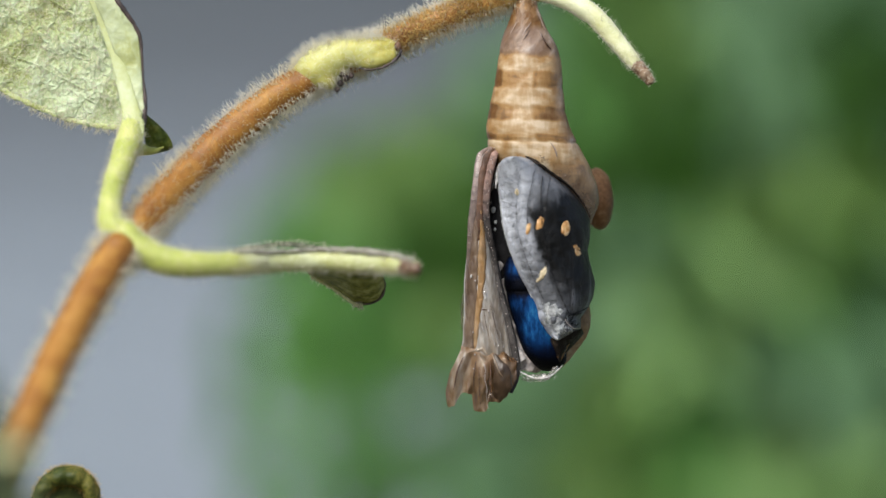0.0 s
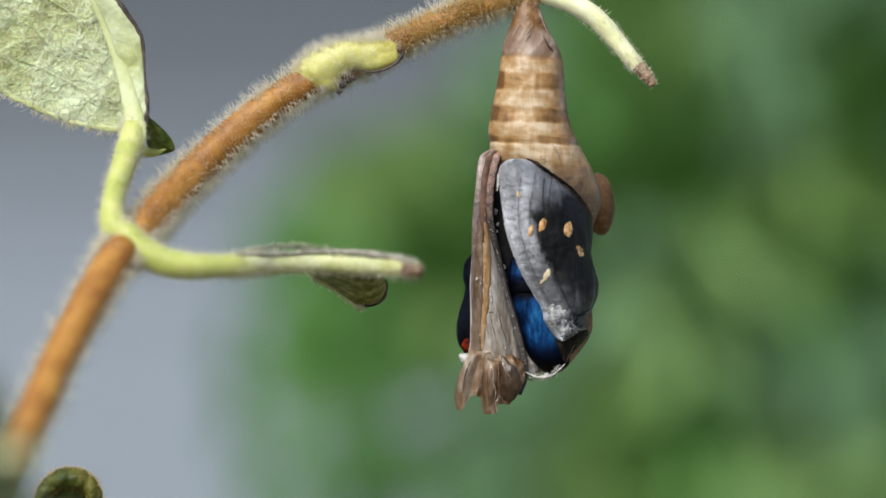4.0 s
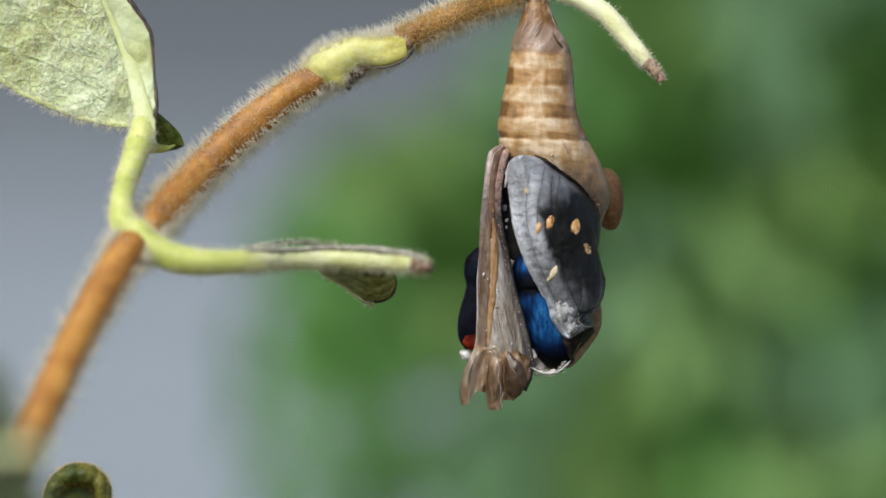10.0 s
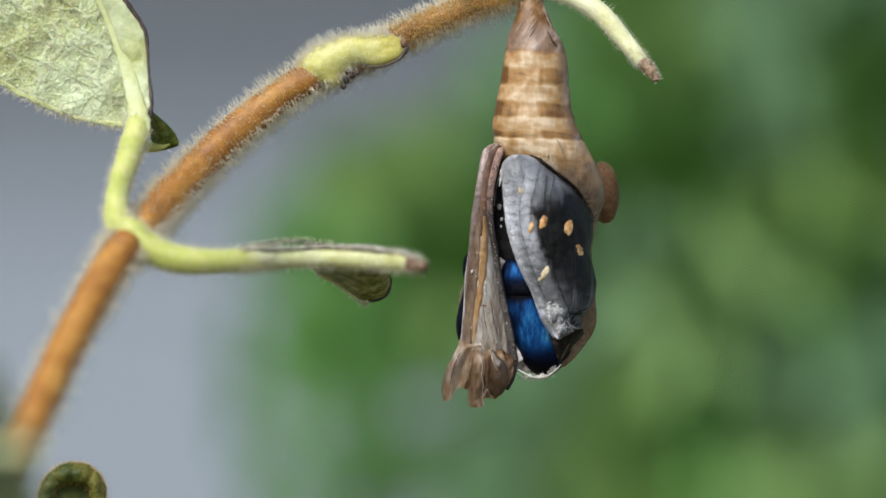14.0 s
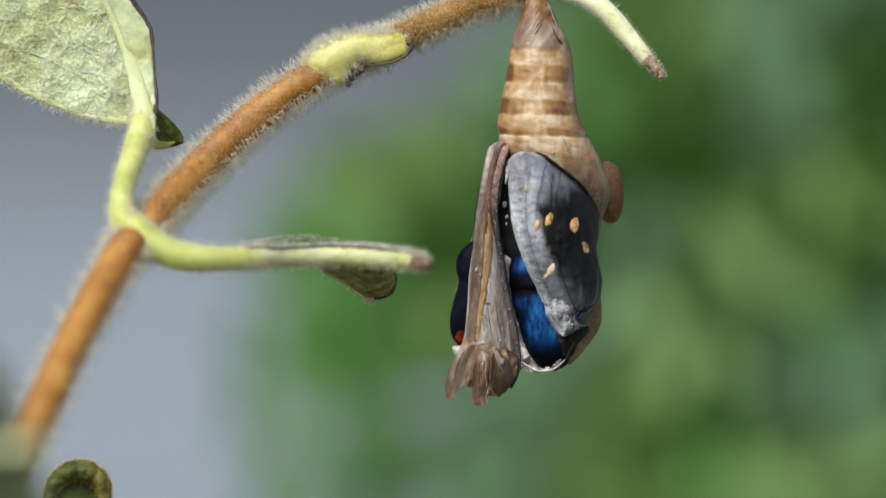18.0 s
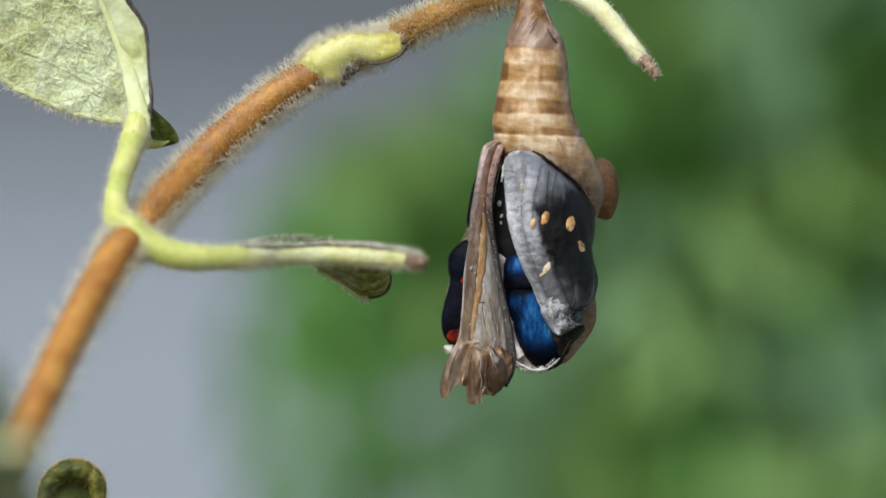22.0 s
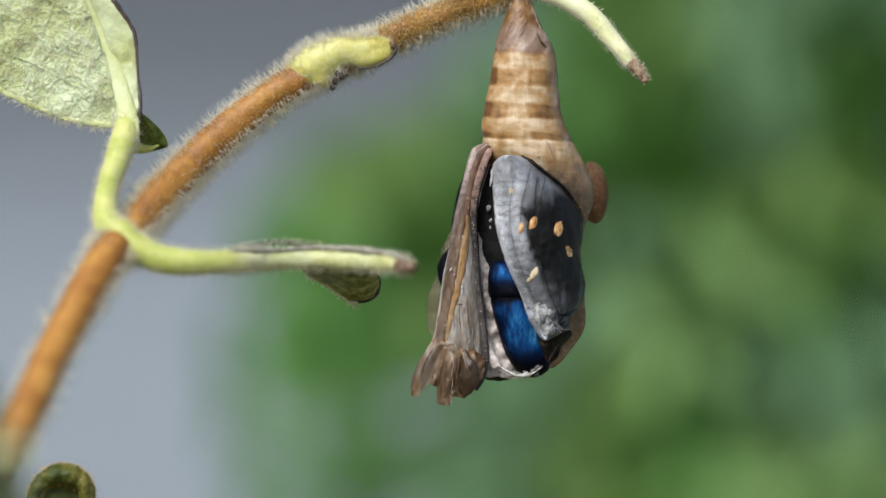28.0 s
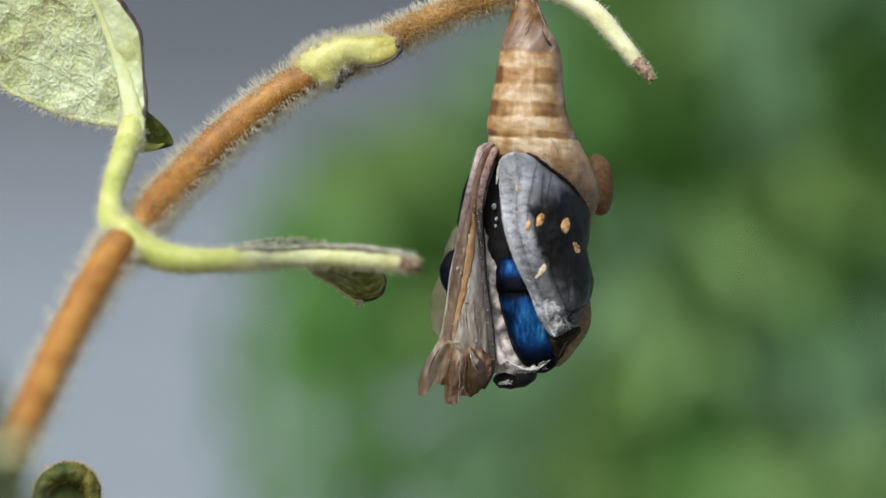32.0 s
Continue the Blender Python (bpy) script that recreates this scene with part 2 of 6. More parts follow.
def abdomen_skin():
    """Ringed skin: cream at the head of every ring, brown behind, broken into blocks that differ round the body."""
    m = bpy.data.materials.new("pupal_skin")
    m.use_nodes = True
    n, l = m.node_tree.nodes, m.node_tree.links
    b = n["Principled BSDF"]
    uv = n.new("ShaderNodeUVMap")
    uv.uv_map = "UVMap"
    co = n.new("ShaderNodeTexCoord")

    def tex(src, scale, detail, stretch):
        mp = n.new("ShaderNodeMapping")
        mp.inputs["Scale"].default_value = stretch
        l.new(src, mp.inputs["Vector"])
        t = n.new("ShaderNodeTexNoise")
        t.inputs["Scale"].default_value, t.inputs["Detail"].default_value, t.inputs["Roughness"].default_value = scale, detail, 0.6
        l.new(mp.outputs["Vector"], t.inputs["Vector"])
        return t.outputs["Fac"]

    def calc(op, p, q, r=None):
        k = n.new("ShaderNodeMath")
        k.operation = op
        for i, x in enumerate((p, q, r)):
            if x is None:
                continue
            if isinstance(x, (int, float)):
                k.inputs[i].default_value = x
            else:
                l.new(x, k.inputs[i])
        return k.outputs[0]
    sep = n.new("ShaderNodeSeparateXYZ")
    l.new(uv.outputs["UV"], sep.inputs["Vector"])
    blocks = tex(uv.outputs["UV"], 1.0, 2.0, (7, 11, 1))
    fine = tex(co.outputs["Object"], 1500.0, 8.0, (1, 1, 1))
    wob = calc("MULTIPLY_ADD", blocks, 0.03, -0.015)
    v = calc("ADD", sep.outputs["Y"], wob)
    ramp = n.new("ShaderNodeValToRGB")
    stops = [(0.0, 0.2), (0.24, 0.2), (0.285, 0.26), (0.318, 0.34), (0.336, 0.84), (0.386, 0.82), (0.397, 0.28), (0.452, 0.24), (0.465, 0.84), (0.518, 0.8), (0.528, 0.28), (0.57, 0.24),
             (0.58, 0.9), (0.63, 0.8), (0.638, 0.36), (0.658, 0.3), (0.668, 1.0), (0.72, 0.9), (0.76, 0.5), (1.0, 0.42)]
    el = ramp.color_ramp.elements
    while len(el) < len(stops):
        el.new(0.5)
    for e, (p, g) in zip(el, stops):
        e.position, e.color = p, (g, g, g, 1)
    l.new(v, ramp.inputs["Fac"])
    bw = n.new("ShaderNodeSeparateColor")
    l.new(ramp.outputs["Color"], bw.inputs["Color"])
    weight = n.new("ShaderNodeValToRGB")  # how strongly the bands show round the body: deep on the flank, almost gone along the middle
    we = weight.color_ramp.elements
    parts = [(0.5, 0.8), (0.59, 0.8), (0.612, 0.42), (0.69, 0.42), (0.715, 0.14), (0.765, 0.14), (0.78, 0.55), (0.865, 0.55), (0.885, 0.38), (1.0, 0.38)]
    while len(we) < len(parts):
        we.new(0.5)
    for e, (p, g) in zip(we, parts):
        e.position, e.color = p, (g, g, g, 1)
    l.new(calc("ADD", sep.outputs["X"], calc("MULTIPLY_ADD", blocks, 0.05, -0.025)), weight.inputs["Fac"])
    ww = n.new("ShaderNodeSeparateColor")
    l.new(weight.outputs["Color"], ww.inputs["Color"])
    ringed = n.new("ShaderNodeMapRange")
    ringed.inputs["From Min"].default_value, ringed.inputs["From Max"].default_value = 0.31, 0.35
    l.new(v, ringed.inputs["Value"])
    strong = n.new("ShaderNodeMix")
    strong.inputs["A"].default_value = 1.0
    l.new(ringed.outputs["Result"], strong.inputs["Factor"])
    l.new(calc("MULTIPLY", ww.outputs[0], 2.0), strong.inputs["B"])
    band = calc("SUBTRACT", 1.0, calc("MULTIPLY", calc("SUBTRACT", 1.0, bw.outputs[0]), strong.outputs["Result"]))
    tone = calc("ADD", calc("MULTIPLY_ADD", band, 0.75, 0.1), calc("MULTIPLY_ADD", blocks, 0.7, -0.36))
    tone = calc("ADD", tone, calc("MULTIPLY_ADD", fine, 0.4, -0.2))
    cr = n.new("ShaderNodeValToRGB")
    ce = cr.color_ramp.elements
    cols = [(0.0, (0.15, 0.07, 0.02)), (0.12, (0.185, 0.095, 0.034)), (0.24, (0.225, 0.13, 0.058)), (0.34, (0.3, 0.165, 0.06)), (0.5, (0.37, 0.215, 0.085)), (0.75, (0.48, 0.335, 0.185)), (1.0, (0.66, 0.53, 0.37))]
    while len(ce) < len(cols):
        ce.new(0.5)
    for e, (p, c) in zip(ce, cols):
        e.position, e.color = p, (*c, 1)
    patch = n.new("ShaderNodeMapRange")
    patch.inputs["From Min"].default_value, patch.inputs["From Max"].default_value = 0.44, 0.68
    patch.inputs["To Min"].default_value, patch.inputs["To Max"].default_value = 0.1, -0.18
    l.new(tex(uv.outputs["UV"], 1.0, 2.0, (9, 20, 1)), patch.inputs["Value"])
    tone = calc("ADD", tone, patch.outputs["Result"])
    neck = n.new("ShaderNodeMapRange")  # the withered neck is darker
    neck.inputs["From Min"].default_value, neck.inputs["From Max"].default_value = 0.2, 0.42
    neck.inputs["To Min"].default_value, neck.inputs["To Max"].default_value = -0.2, 0.0
    l.new(v, neck.inputs["Value"])
    tone = calc("ADD", tone, neck.outputs["Result"])
    wm = n.new("ShaderNodeMapping")  # slanting pale wrinkles on the neck
    turn = n.new("ShaderNodeMapping")
    turn.inputs["Rotation"].default_value, wm.inputs["Scale"].default_value = (0.0, -0.64, 0.0), (2.2, 1.0, 0.5)
    l.new(co.outputs["Object"], turn.inputs["Vector"])
    l.new(turn.outputs["Vector"], wm.inputs["Vector"])
    wr = n.new("ShaderNodeTexNoise")
    wr.inputs["Scale"].default_value, wr.inputs["Detail"].default_value = 520.0, 3.0
    l.new(wm.outputs["Vector"], wr.inputs["Vector"])
    wrinkle = calc("MULTIPLY", calc("MULTIPLY_ADD", wr.outputs["Fac"], 1.6, -0.8), calc("MULTIPLY", neck.outputs["Result"], -1.8))
    tone = calc("ADD", tone, wrinkle)
    edge_shade = n.new("ShaderNodeMapRange")  # shade at both side edges of the round body, painted into the brown tone
    edge_shade.inputs["From Min"].default_value, edge_shade.inputs["From Max"].default_value = 0.09, 0.23
    edge_shade.inputs["To Min"].default_value, edge_shade.inputs["To Max"].default_value = 0.06, -0.22
    l.new(calc("ADD", calc("ABSOLUTE", calc("SUBTRACT", sep.outputs["X"], 0.735), 0.0), calc("MULTIPLY_ADD", blocks, 0.12, -0.06)), edge_shade.inputs["Value"])
    tone = calc("ADD", tone, edge_shade.outputs["Result"])
    hull = n.new("ShaderNodeMapRange")  # greyish, crumbly skin round the shoulder
    hull.interpolation_type = "SMOOTHSTEP"
    hull.inputs["From Min"].default_value, hull.inputs["From Max"].default_value = 0.7, 0.84
    l.new(calc("ADD", v, calc("MULTIPLY_ADD", sep.outputs["X"], 0.28, -0.23)), hull.inputs["Value"])
    crumb = calc("MULTIPLY_ADD", tex(co.outputs["Object"], 620.0, 10.0, (1.6, 1, 0.7)), 2.4, -1.2)
    tone = calc("ADD", tone, calc("MULTIPLY", hull.outputs["Result"], calc("ADD", crumb, -0.1)))
    pale = calc("MULTIPLY_ADD", tex(co.outputs["Object"], 800.0, 6.0, (2.4, 1, 0.5)), 0.9, -0.45)
    tone = calc("ADD", tone, pale)
    l.new(tone, cr.inputs["Fac"])
    grey = n.new("ShaderNodeMix")
    grey.data_type = "RGBA"
    grey.inputs["B"].default_value = (0.3, 0.26, 0.22, 1)
    l.new(calc("MULTIPLY", hull.outputs["Result"], calc("MULTIPLY", fine, 0.8)), grey.inputs["Factor"])
    l.new(cr.outputs["Color"], grey.inputs["A"])

    def zone(src, a, z, lo, hi):
        k = n.new("ShaderNodeMapRange")
        k.interpolation_type = "SMOOTHSTEP"
        for key, val in (("From Min", a), ("From Max", z), ("To Min", lo), ("To Max", hi)):
            k.inputs[key].default_value = val
        l.new(src, k.inputs["Value"])
        return k.outputs["Result"]
    withered = n.new("ShaderNodeMix")  # mauve-grey wrinkled neck and far flank
    withered.data_type = "RGBA"
    folds = n.new("ShaderNodeValToRGB")
    fe = folds.color_ramp.elements
    tints = [(0.34, (0.15, 0.1, 0.07)), (0.48, (0.25, 0.18, 0.14)), (0.58, (0.34, 0.265, 0.22)), (0.7, (0.6, 0.53, 0.48))]
    while len(fe) < len(tints):
        fe.new(0.5)
    for e, (p, c) in zip(fe, tints):
        e.position, e.color = p, (*c, 1)
    l.new(wr.outputs["Fac"], folds.inputs["Fac"])
    l.new(folds.outputs["Color"], withered.inputs["B"])
    on_neck = calc("MULTIPLY", zone(v, 0.17, 0.225, 0.0, 1.0), zone(v, 0.3, 0.34, 0.75, 0.0))
    on_flank = calc("MULTIPLY", zone(sep.outputs["X"], 0.86, 0.93, 0.0, 0.6), zone(v, 0.66, 0.74, 1.0, 0.0))
    l.new(calc("MULTIPLY", calc("MAXIMUM", on_neck, on_flank), zone(fine, 0.3, 0.6, 0.7, 1.0)), withered.inputs["Factor"])
    l.new(grey.outputs["Result"], withered.inputs["A"])
    l.new(withered.outputs["Result"], b.inputs["Base Color"])
    l.new(calc("MULTIPLY_ADD", fine, 0.3, 0.2), b.inputs["Roughness"])
    b.inputs["Coat Weight"].default_value, b.inputs["Coat Roughness"].default_value = 0.08, 0.3
    b.inputs["Specular IOR Level"].default_value = 0.28
    bp = n.new("ShaderNodeBump")
    bp.inputs["Strength"].default_value, bp.inputs["Distance"].default_value = 0.5, 0.0002
    l.new(calc("ADD", calc("ADD", fine, blocks), calc("MULTIPLY", wrinkle, 6.0)), bp.inputs["Height"])
    l.new(bp.outputs["Normal"], b.inputs["Normal"])
    tr = n.new("ShaderNodeBsdfTranslucent")
    ms = n.new("ShaderNodeMixShader")
    ms.inputs[0].default_value = 0.12
    l.new(cr.outputs["Color"], tr.inputs["Color"])
    l.new(b.outputs["BSDF"], ms.inputs[1])
    l.new(tr.outputs["BSDF"], ms.inputs[2])
    l.new(ms.outputs[0], n["Material Output"].inputs["Surface"])
    return m


SHELL = abdomen_skin()
HUSK = surf("dry_husk", [(0.3, (0.14, 0.07, 0.03)), (0.48, (0.32, 0.19, 0.09)), (0.7, (0.54, 0.39, 0.24))], 420, 0.36, 0.15, 0.8, 3000, coat=0.4, coat_rough=0.15, through_light=0.4, clear=0.15, relief=0.0004)
CRUST = surf("seam_crumbs", [(0.35, (0.03, 0.02, 0.014)), (0.6, (0.13, 0.095, 0.065))], 1500, 0.6, 0.15, 0.4)
HORN = surf("horn_skin", [(0.34, (0.1, 0.042, 0.015)), (0.5, (0.23, 0.12, 0.05)), (0.66, (0.42, 0.28, 0.16))], 150, 0.45, 0.12, 0.15, coat=0.0, through_light=0.3, spec=0.3)


def wing_skin():
    """Silvery grey along the front edge and at the shoulder, black in the middle, grey towards the tip, with fine dark cracks across."""
    m = bpy.data.materials.new("wing_pad")
    m.use_nodes = True
    n, l = m.node_tree.nodes, m.node_tree.links
    b = n["Principled BSDF"]
    uv = n.new("ShaderNodeUVMap")
    uv.uv_map = "UVMap"
    sep = n.new("ShaderNodeSeparateXYZ")
    l.new(uv.outputs["UV"], sep.inputs["Vector"])
    co = n.new("ShaderNodeTexCoord")

    def link(node, **kw):
        for k, x in kw.items():
            sock = node.inputs[k.replace("_", " ")]
            if isinstance(x, (int, float, tuple)):
                sock.default_value = x
            else:
                l.new(x, sock)
        return node

    def calc(op, *xs):
        k = n.new("ShaderNodeMath")
        k.operation = op
        for i, x in enumerate(xs):
            if isinstance(x, (int, float)):
                k.inputs[i].default_value = x
            else:
                l.new(x, k.inputs[i])
        return k.outputs[0]

    def step(x, a, z, lo=0.0, hi=1.0):
        k = n.new("ShaderNodeMapRange")
        k.interpolation_type = "SMOOTHSTEP"
        return link(k, Value=x, From_Min=a, From_Max=z, To_Min=lo, To_Max=hi).outputs["Result"]

    def tex(src, scale, detail, stretch=(1, 1, 1), turn=0.0, out="Fac"):
        mp = link(n.new("ShaderNodeMapping"), Vector=src, Scale=stretch, Rotation=(0.0, turn, 0.0))
        return link(n.new("ShaderNodeTexNoise"), Vector=mp.outputs["Vector"], Scale=scale, Detail=detail).outputs[out]

    def cracks(across, down, thin, wobble):
        mp = link(n.new("ShaderNodeMapping"), Vector=uv.outputs["UV"], Scale=(150.0 / across, 313.0 / down, 1.0))
        w = n.new("ShaderNodeVectorMath")
        w.operation = "MULTIPLY_ADD"
        w.inputs[1].default_value = (wobble, wobble, 0.0)
        l.new(tex(uv.outputs["UV"], 16.0, 3.0, out="Color"), w.inputs[0])
        l.new(mp.outputs["Vector"], w.inputs[2])
        vo = n.new("ShaderNodeTexVoronoi")
        vo.feature, vo.voronoi_dimensions = "DISTANCE_TO_EDGE", "2D"
        link(vo, Vector=w.outputs["Vector"], Scale=1.0)
        return step(vo.outputs["Distance"], 0.0, thin, 1.0, 0.0)

    obj = co.outputs["Object"]
    broad = tex(obj, 330.0, 5.0)
    fine = tex(obj, 3200.0, 6.0)
    mott = tex(obj, 1100.0, 6.0)
    streak = tex(obj, 700.0, 4.0, (1.0, 1.0, 0.16), 0.22)
    u = calc("MULTIPLY", sep.outputs["X"], 150.0)
    v = sep.outputs["Y"]
    off = calc("MULTIPLY_ADD", streak, 46.0, -23.0)
    inner = step(calc("ADD", u, calc("ADD", off, calc("ADD", calc("MULTIPLY_ADD", mott, 40.0, -20.0), calc("MULTIPLY_ADD", fine, 18.0, -9.0)))), 33.0, 51.0)
    lower = step(calc("ADD", calc("ADD", v, calc("MULTIPLY_ADD", u, 0.0011, -0.055)), calc("ADD", calc("MULTIPLY_ADD", streak, 0.4, -0.2), calc("MULTIPLY_ADD", fine, 0.1, -0.05))), 0.16, 0.31)
    black = calc("MULTIPLY", inner, lower)
    foot = step(calc("ADD", calc("ADD", v, calc("MULTIPLY_ADD", u, -0.0028, 0.2)), calc("MULTIPLY_ADD", mott, 0.3, -0.15)), 0.6, 1.0)
    # silver skin of the front band, its sky sheen painted in with it
    silver = calc("MULTIPLY", step(v, 0.4, 0.8, 0.36, 0.12), calc("MULTIPLY_ADD", mott, 1.5, 0.25))
    silver = calc("MULTIPLY", silver, step(u, 40.0, 85.0, 1.0, 0.34))
    silver = calc("ADD", silver, calc("MULTIPLY", step(u, 0.0, 20.0, 0.42, 0.0), step(v, 0.1, 0.35)))
    dark = calc("MULTIPLY_ADD", foot, calc("MULTIPLY_ADD", mott, 0.13, 0.0), calc("MULTIPLY_ADD", streak, 0.028, -0.006))
    # pale upright streaks low on the wing, put into the colour
    pale_streak = calc("MULTIPLY", step(tex(obj, 900.0, 3.0, (1.6, 1.0, 0.1), -0.1), 0.58, 0.72), step(v, 0.5, 0.72, 0.0, 0.09))
    dark = calc("ADD", dark, pale_streak)
    mix = n.new("ShaderNodeMix")
    link(mix, Factor=black, A=silver, B=dark)
    across = calc("MULTIPLY", cracks(56.0, 14.0, 0.05, 0.9), step(u, 30.0, 75.0, 0.5, 0.15))
    net = calc("MULTIPLY", cracks(24.0, 34.0, 0.06, 0.7), step(broad, 0.42, 0.62, 0.0, 0.3))
    crack = calc("MAXIMUM", across, net)
    grey = calc("MULTIPLY", mix.outputs["Result"], calc("MULTIPLY_ADD", crack, -0.78, 1.0))
    grey = calc("MULTIPLY", grey, calc("MULTIPLY_ADD", fine, 0.9, 0.55))
    tint = n.new("ShaderNodeCombineColor")
    l.new(calc("MULTIPLY", grey, 0.95), tint.inputs[0])
    l.new(grey, tint.inputs[1])
    l.new(calc("MULTIPLY", grey, 1.1), tint.inputs[2])
    l.new(tint.outputs["Color"], b.inputs["Base Color"])
    l.new(calc("MULTIPLY_ADD", fine, 0.3, 0.26), b.inputs["Roughness"])
    b.inputs["Specular IOR Level"].default_value = 0.22
    bp = n.new("ShaderNodeBump")
    bp.inputs["Strength"].default_value, bp.inputs["Distance"].default_value = 0.55, 0.0002
    l.new(calc("ADD", calc("MULTIPLY", crack, -0.7), calc("ADD", calc("MULTIPLY", fine, 0.5), calc("MULTIPLY", mott, 0.9))), bp.inputs["Height"])
    l.new(bp.outputs["Normal"], b.inputs["Normal"])
    return m


WING = wing_skin()
SPOT = surf("orange_spot", [(0.3, (0.1, 0.05, 0.02)), (0.42, (0.5, 0.24, 0.07)), (0.55, (0.66, 0.41, 0.18)), (0.7, (0.78, 0.6, 0.38))], 2500, 0.5, 0.1, 0.3)
PALESPOT = surf("pale_spot", [(0.3, (0.5, 0.38, 0.2)), (0.6, (0.74, 0.65, 0.45))], 2500, 0.5, 0.1, 0.3)
DUST = surf("grey_dust", [(0.3, (0.1, 0.105, 0.115)), (0.5, (0.32, 0.335, 0.335)), (0.7, (0.6, 0.62, 0.62))], 2600, 0.8, 0.1, 1.0, 7000)
TAIL = surf("withered_tip_skin", [(0.36, (0.005, 0.004, 0.004)), (0.6, (0.012, 0.01, 0.009)), (0.72, (0.05, 0.036, 0.026)), (0.85, (0.16, 0.11, 0.07))], 420, 0.45, 0.12, 0.9, 3000, spec=0.15, relief=0.0004)


def blue_skin(bands):
    """Velvety scales: blue bands across a black body, brightest in ragged streaks along its middle."""
    m = bpy.data.materials.new("blue_scales")
    m.use_nodes = True
    n, l = m.node_tree.nodes, m.node_tree.links
    b = n["Principled BSDF"]
    uv = n.new("ShaderNodeUVMap")
    uv.uv_map = "UVMap"
    co = n.new("ShaderNodeTexCoord")
    sep = n.new("ShaderNodeSeparateXYZ")
    l.new(uv.outputs["UV"], sep.inputs["Vector"])

    def tex(scale, detail, stretch):
        mp = n.new("ShaderNodeMapping")
        mp.inputs["Scale"].default_value, mp.inputs["Rotation"].default_value = stretch, (0.0, -0.3, 0.0)
        l.new(co.outputs["Object"], mp.inputs["Vector"])
        t = n.new("ShaderNodeTexNoise")
        t.inputs["Scale"].default_value, t.inputs["Detail"].default_value, t.inputs["Roughness"].default_value = scale, detail, 0.65
        l.new(mp.outputs["Vector"], t.inputs["Vector"])
        return t.outputs["Fac"]

    def calc(op, *xs):
        k = n.new("ShaderNodeMath")
        k.operation = op
        for i, x in enumerate(xs):
            if isinstance(x, (int, float)):
                k.inputs[i].default_value = x
            else:
                l.new(x, k.inputs[i])
        return k.outputs[0]

    def step(x, a, z, lo, hi):
        k = n.new("ShaderNodeMapRange")
        k.interpolation_type = "SMOOTHSTEP"
        l.new(x, k.inputs["Value"])
        for key, val in (("From Min", a), ("From Max", z), ("To Min", lo), ("To Max", hi)):
            k.inputs[key].default_value = val
        return k.outputs["Result"]

    streak, blotch, fine = tex(700.0, 6.0, (1.5, 1, 0.5)), tex(420.0, 4.0, (1, 1, 1)), tex(3000.0, 4.0, (1, 1, 0.6))
    ramp = n.new("ShaderNodeValToRGB")
    el = ramp.color_ramp.elements
    while len(el) < len(bands):
        el.new(0.5)
    for e, (p, c) in zip(el, bands):
        e.position, e.color = p, (c, c, c, 1)
    l.new(calc("ADD", sep.outputs["Y"], calc("ADD", calc("MULTIPLY_ADD", streak, 0.14, -0.07), calc("MULTIPLY_ADD", blotch, 0.1, -0.05))), ramp.inputs["Fac"])
    bw = n.new("ShaderNodeSeparateColor")
    l.new(ramp.outputs["Color"], bw.inputs["Color"])
    # tone drops to near black towards one side, put into the colour
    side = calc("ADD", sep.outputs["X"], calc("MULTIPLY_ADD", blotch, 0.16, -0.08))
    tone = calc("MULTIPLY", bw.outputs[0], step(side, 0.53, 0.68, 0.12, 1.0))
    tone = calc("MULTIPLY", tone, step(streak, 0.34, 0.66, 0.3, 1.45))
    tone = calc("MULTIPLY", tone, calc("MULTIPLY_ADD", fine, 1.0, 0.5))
    cr = n.new("ShaderNodeValToRGB")
    ce = cr.color_ramp.elements
    cols = [(0.0, (0.0006, 0.0007, 0.0015)), (0.15, (0.0015, 0.007, 0.028)), (0.4, (0.004, 0.034, 0.125)), (0.7, (0.01, 0.085, 0.25)), (0.9, (0.03, 0.16, 0.34)), (1.0, (0.09, 0.28, 0.45))]
    while len(ce) < len(cols):
        ce.new(0.5)
    for e, (p, c) in zip(ce, cols):
        e.position, e.color = p, (*c, 1)
    l.new(tone, cr.inputs["Fac"])
    l.new(cr.outputs["Color"], b.inputs["Base Color"])
    b.inputs["Metallic"].default_value, b.inputs["Specular IOR Level"].default_value = 0.35, 0.08
    l.new(calc("MULTIPLY_ADD", fine, 0.3, 0.4), b.inputs["Roughness"])
    bp = n.new("ShaderNodeBump")
    bp.inputs["Strength"].default_value, bp.inputs["Distance"].default_value = 0.5, 0.00015
    l.new(calc("ADD", fine, streak), bp.inputs["Height"])
    l.new(bp.outputs["Normal"], b.inputs["Normal"])
    return m


BLUE = [blue_skin(bands) for bands in (
    [(0.0, 0.15), (0.25, 0.35), (0.38, 0.6), (0.5, 0.48), (0.6, 0.14), (0.68, 0.02), (1.0, 0.0)],
    [(0.0, 0.0), (0.22, 0.01), (0.29, 0.4), (0.38, 0.66), (0.47, 0.84), (0.54, 0.6), (0.61, 0.2), (0.67, 0.06), (0.75, 0.01), (1.0, 0.0)])]
BLACK = surf("black_scales", [(0.3, (0.003, 0.003, 0.004)), (0.7, (0.014, 0.013, 0.014))], 900, 0.55, 0.12, 0.4, spec=0.2)
INDIGO = surf("indigo_wing", [(0.35, (0.001, 0.001, 0.002)), (0.6, (0.003, 0.004, 0.009)), (0.8, (0.008, 0.013, 0.026))], 500, 0.6, 0.1, 0.3, spec=0.06)
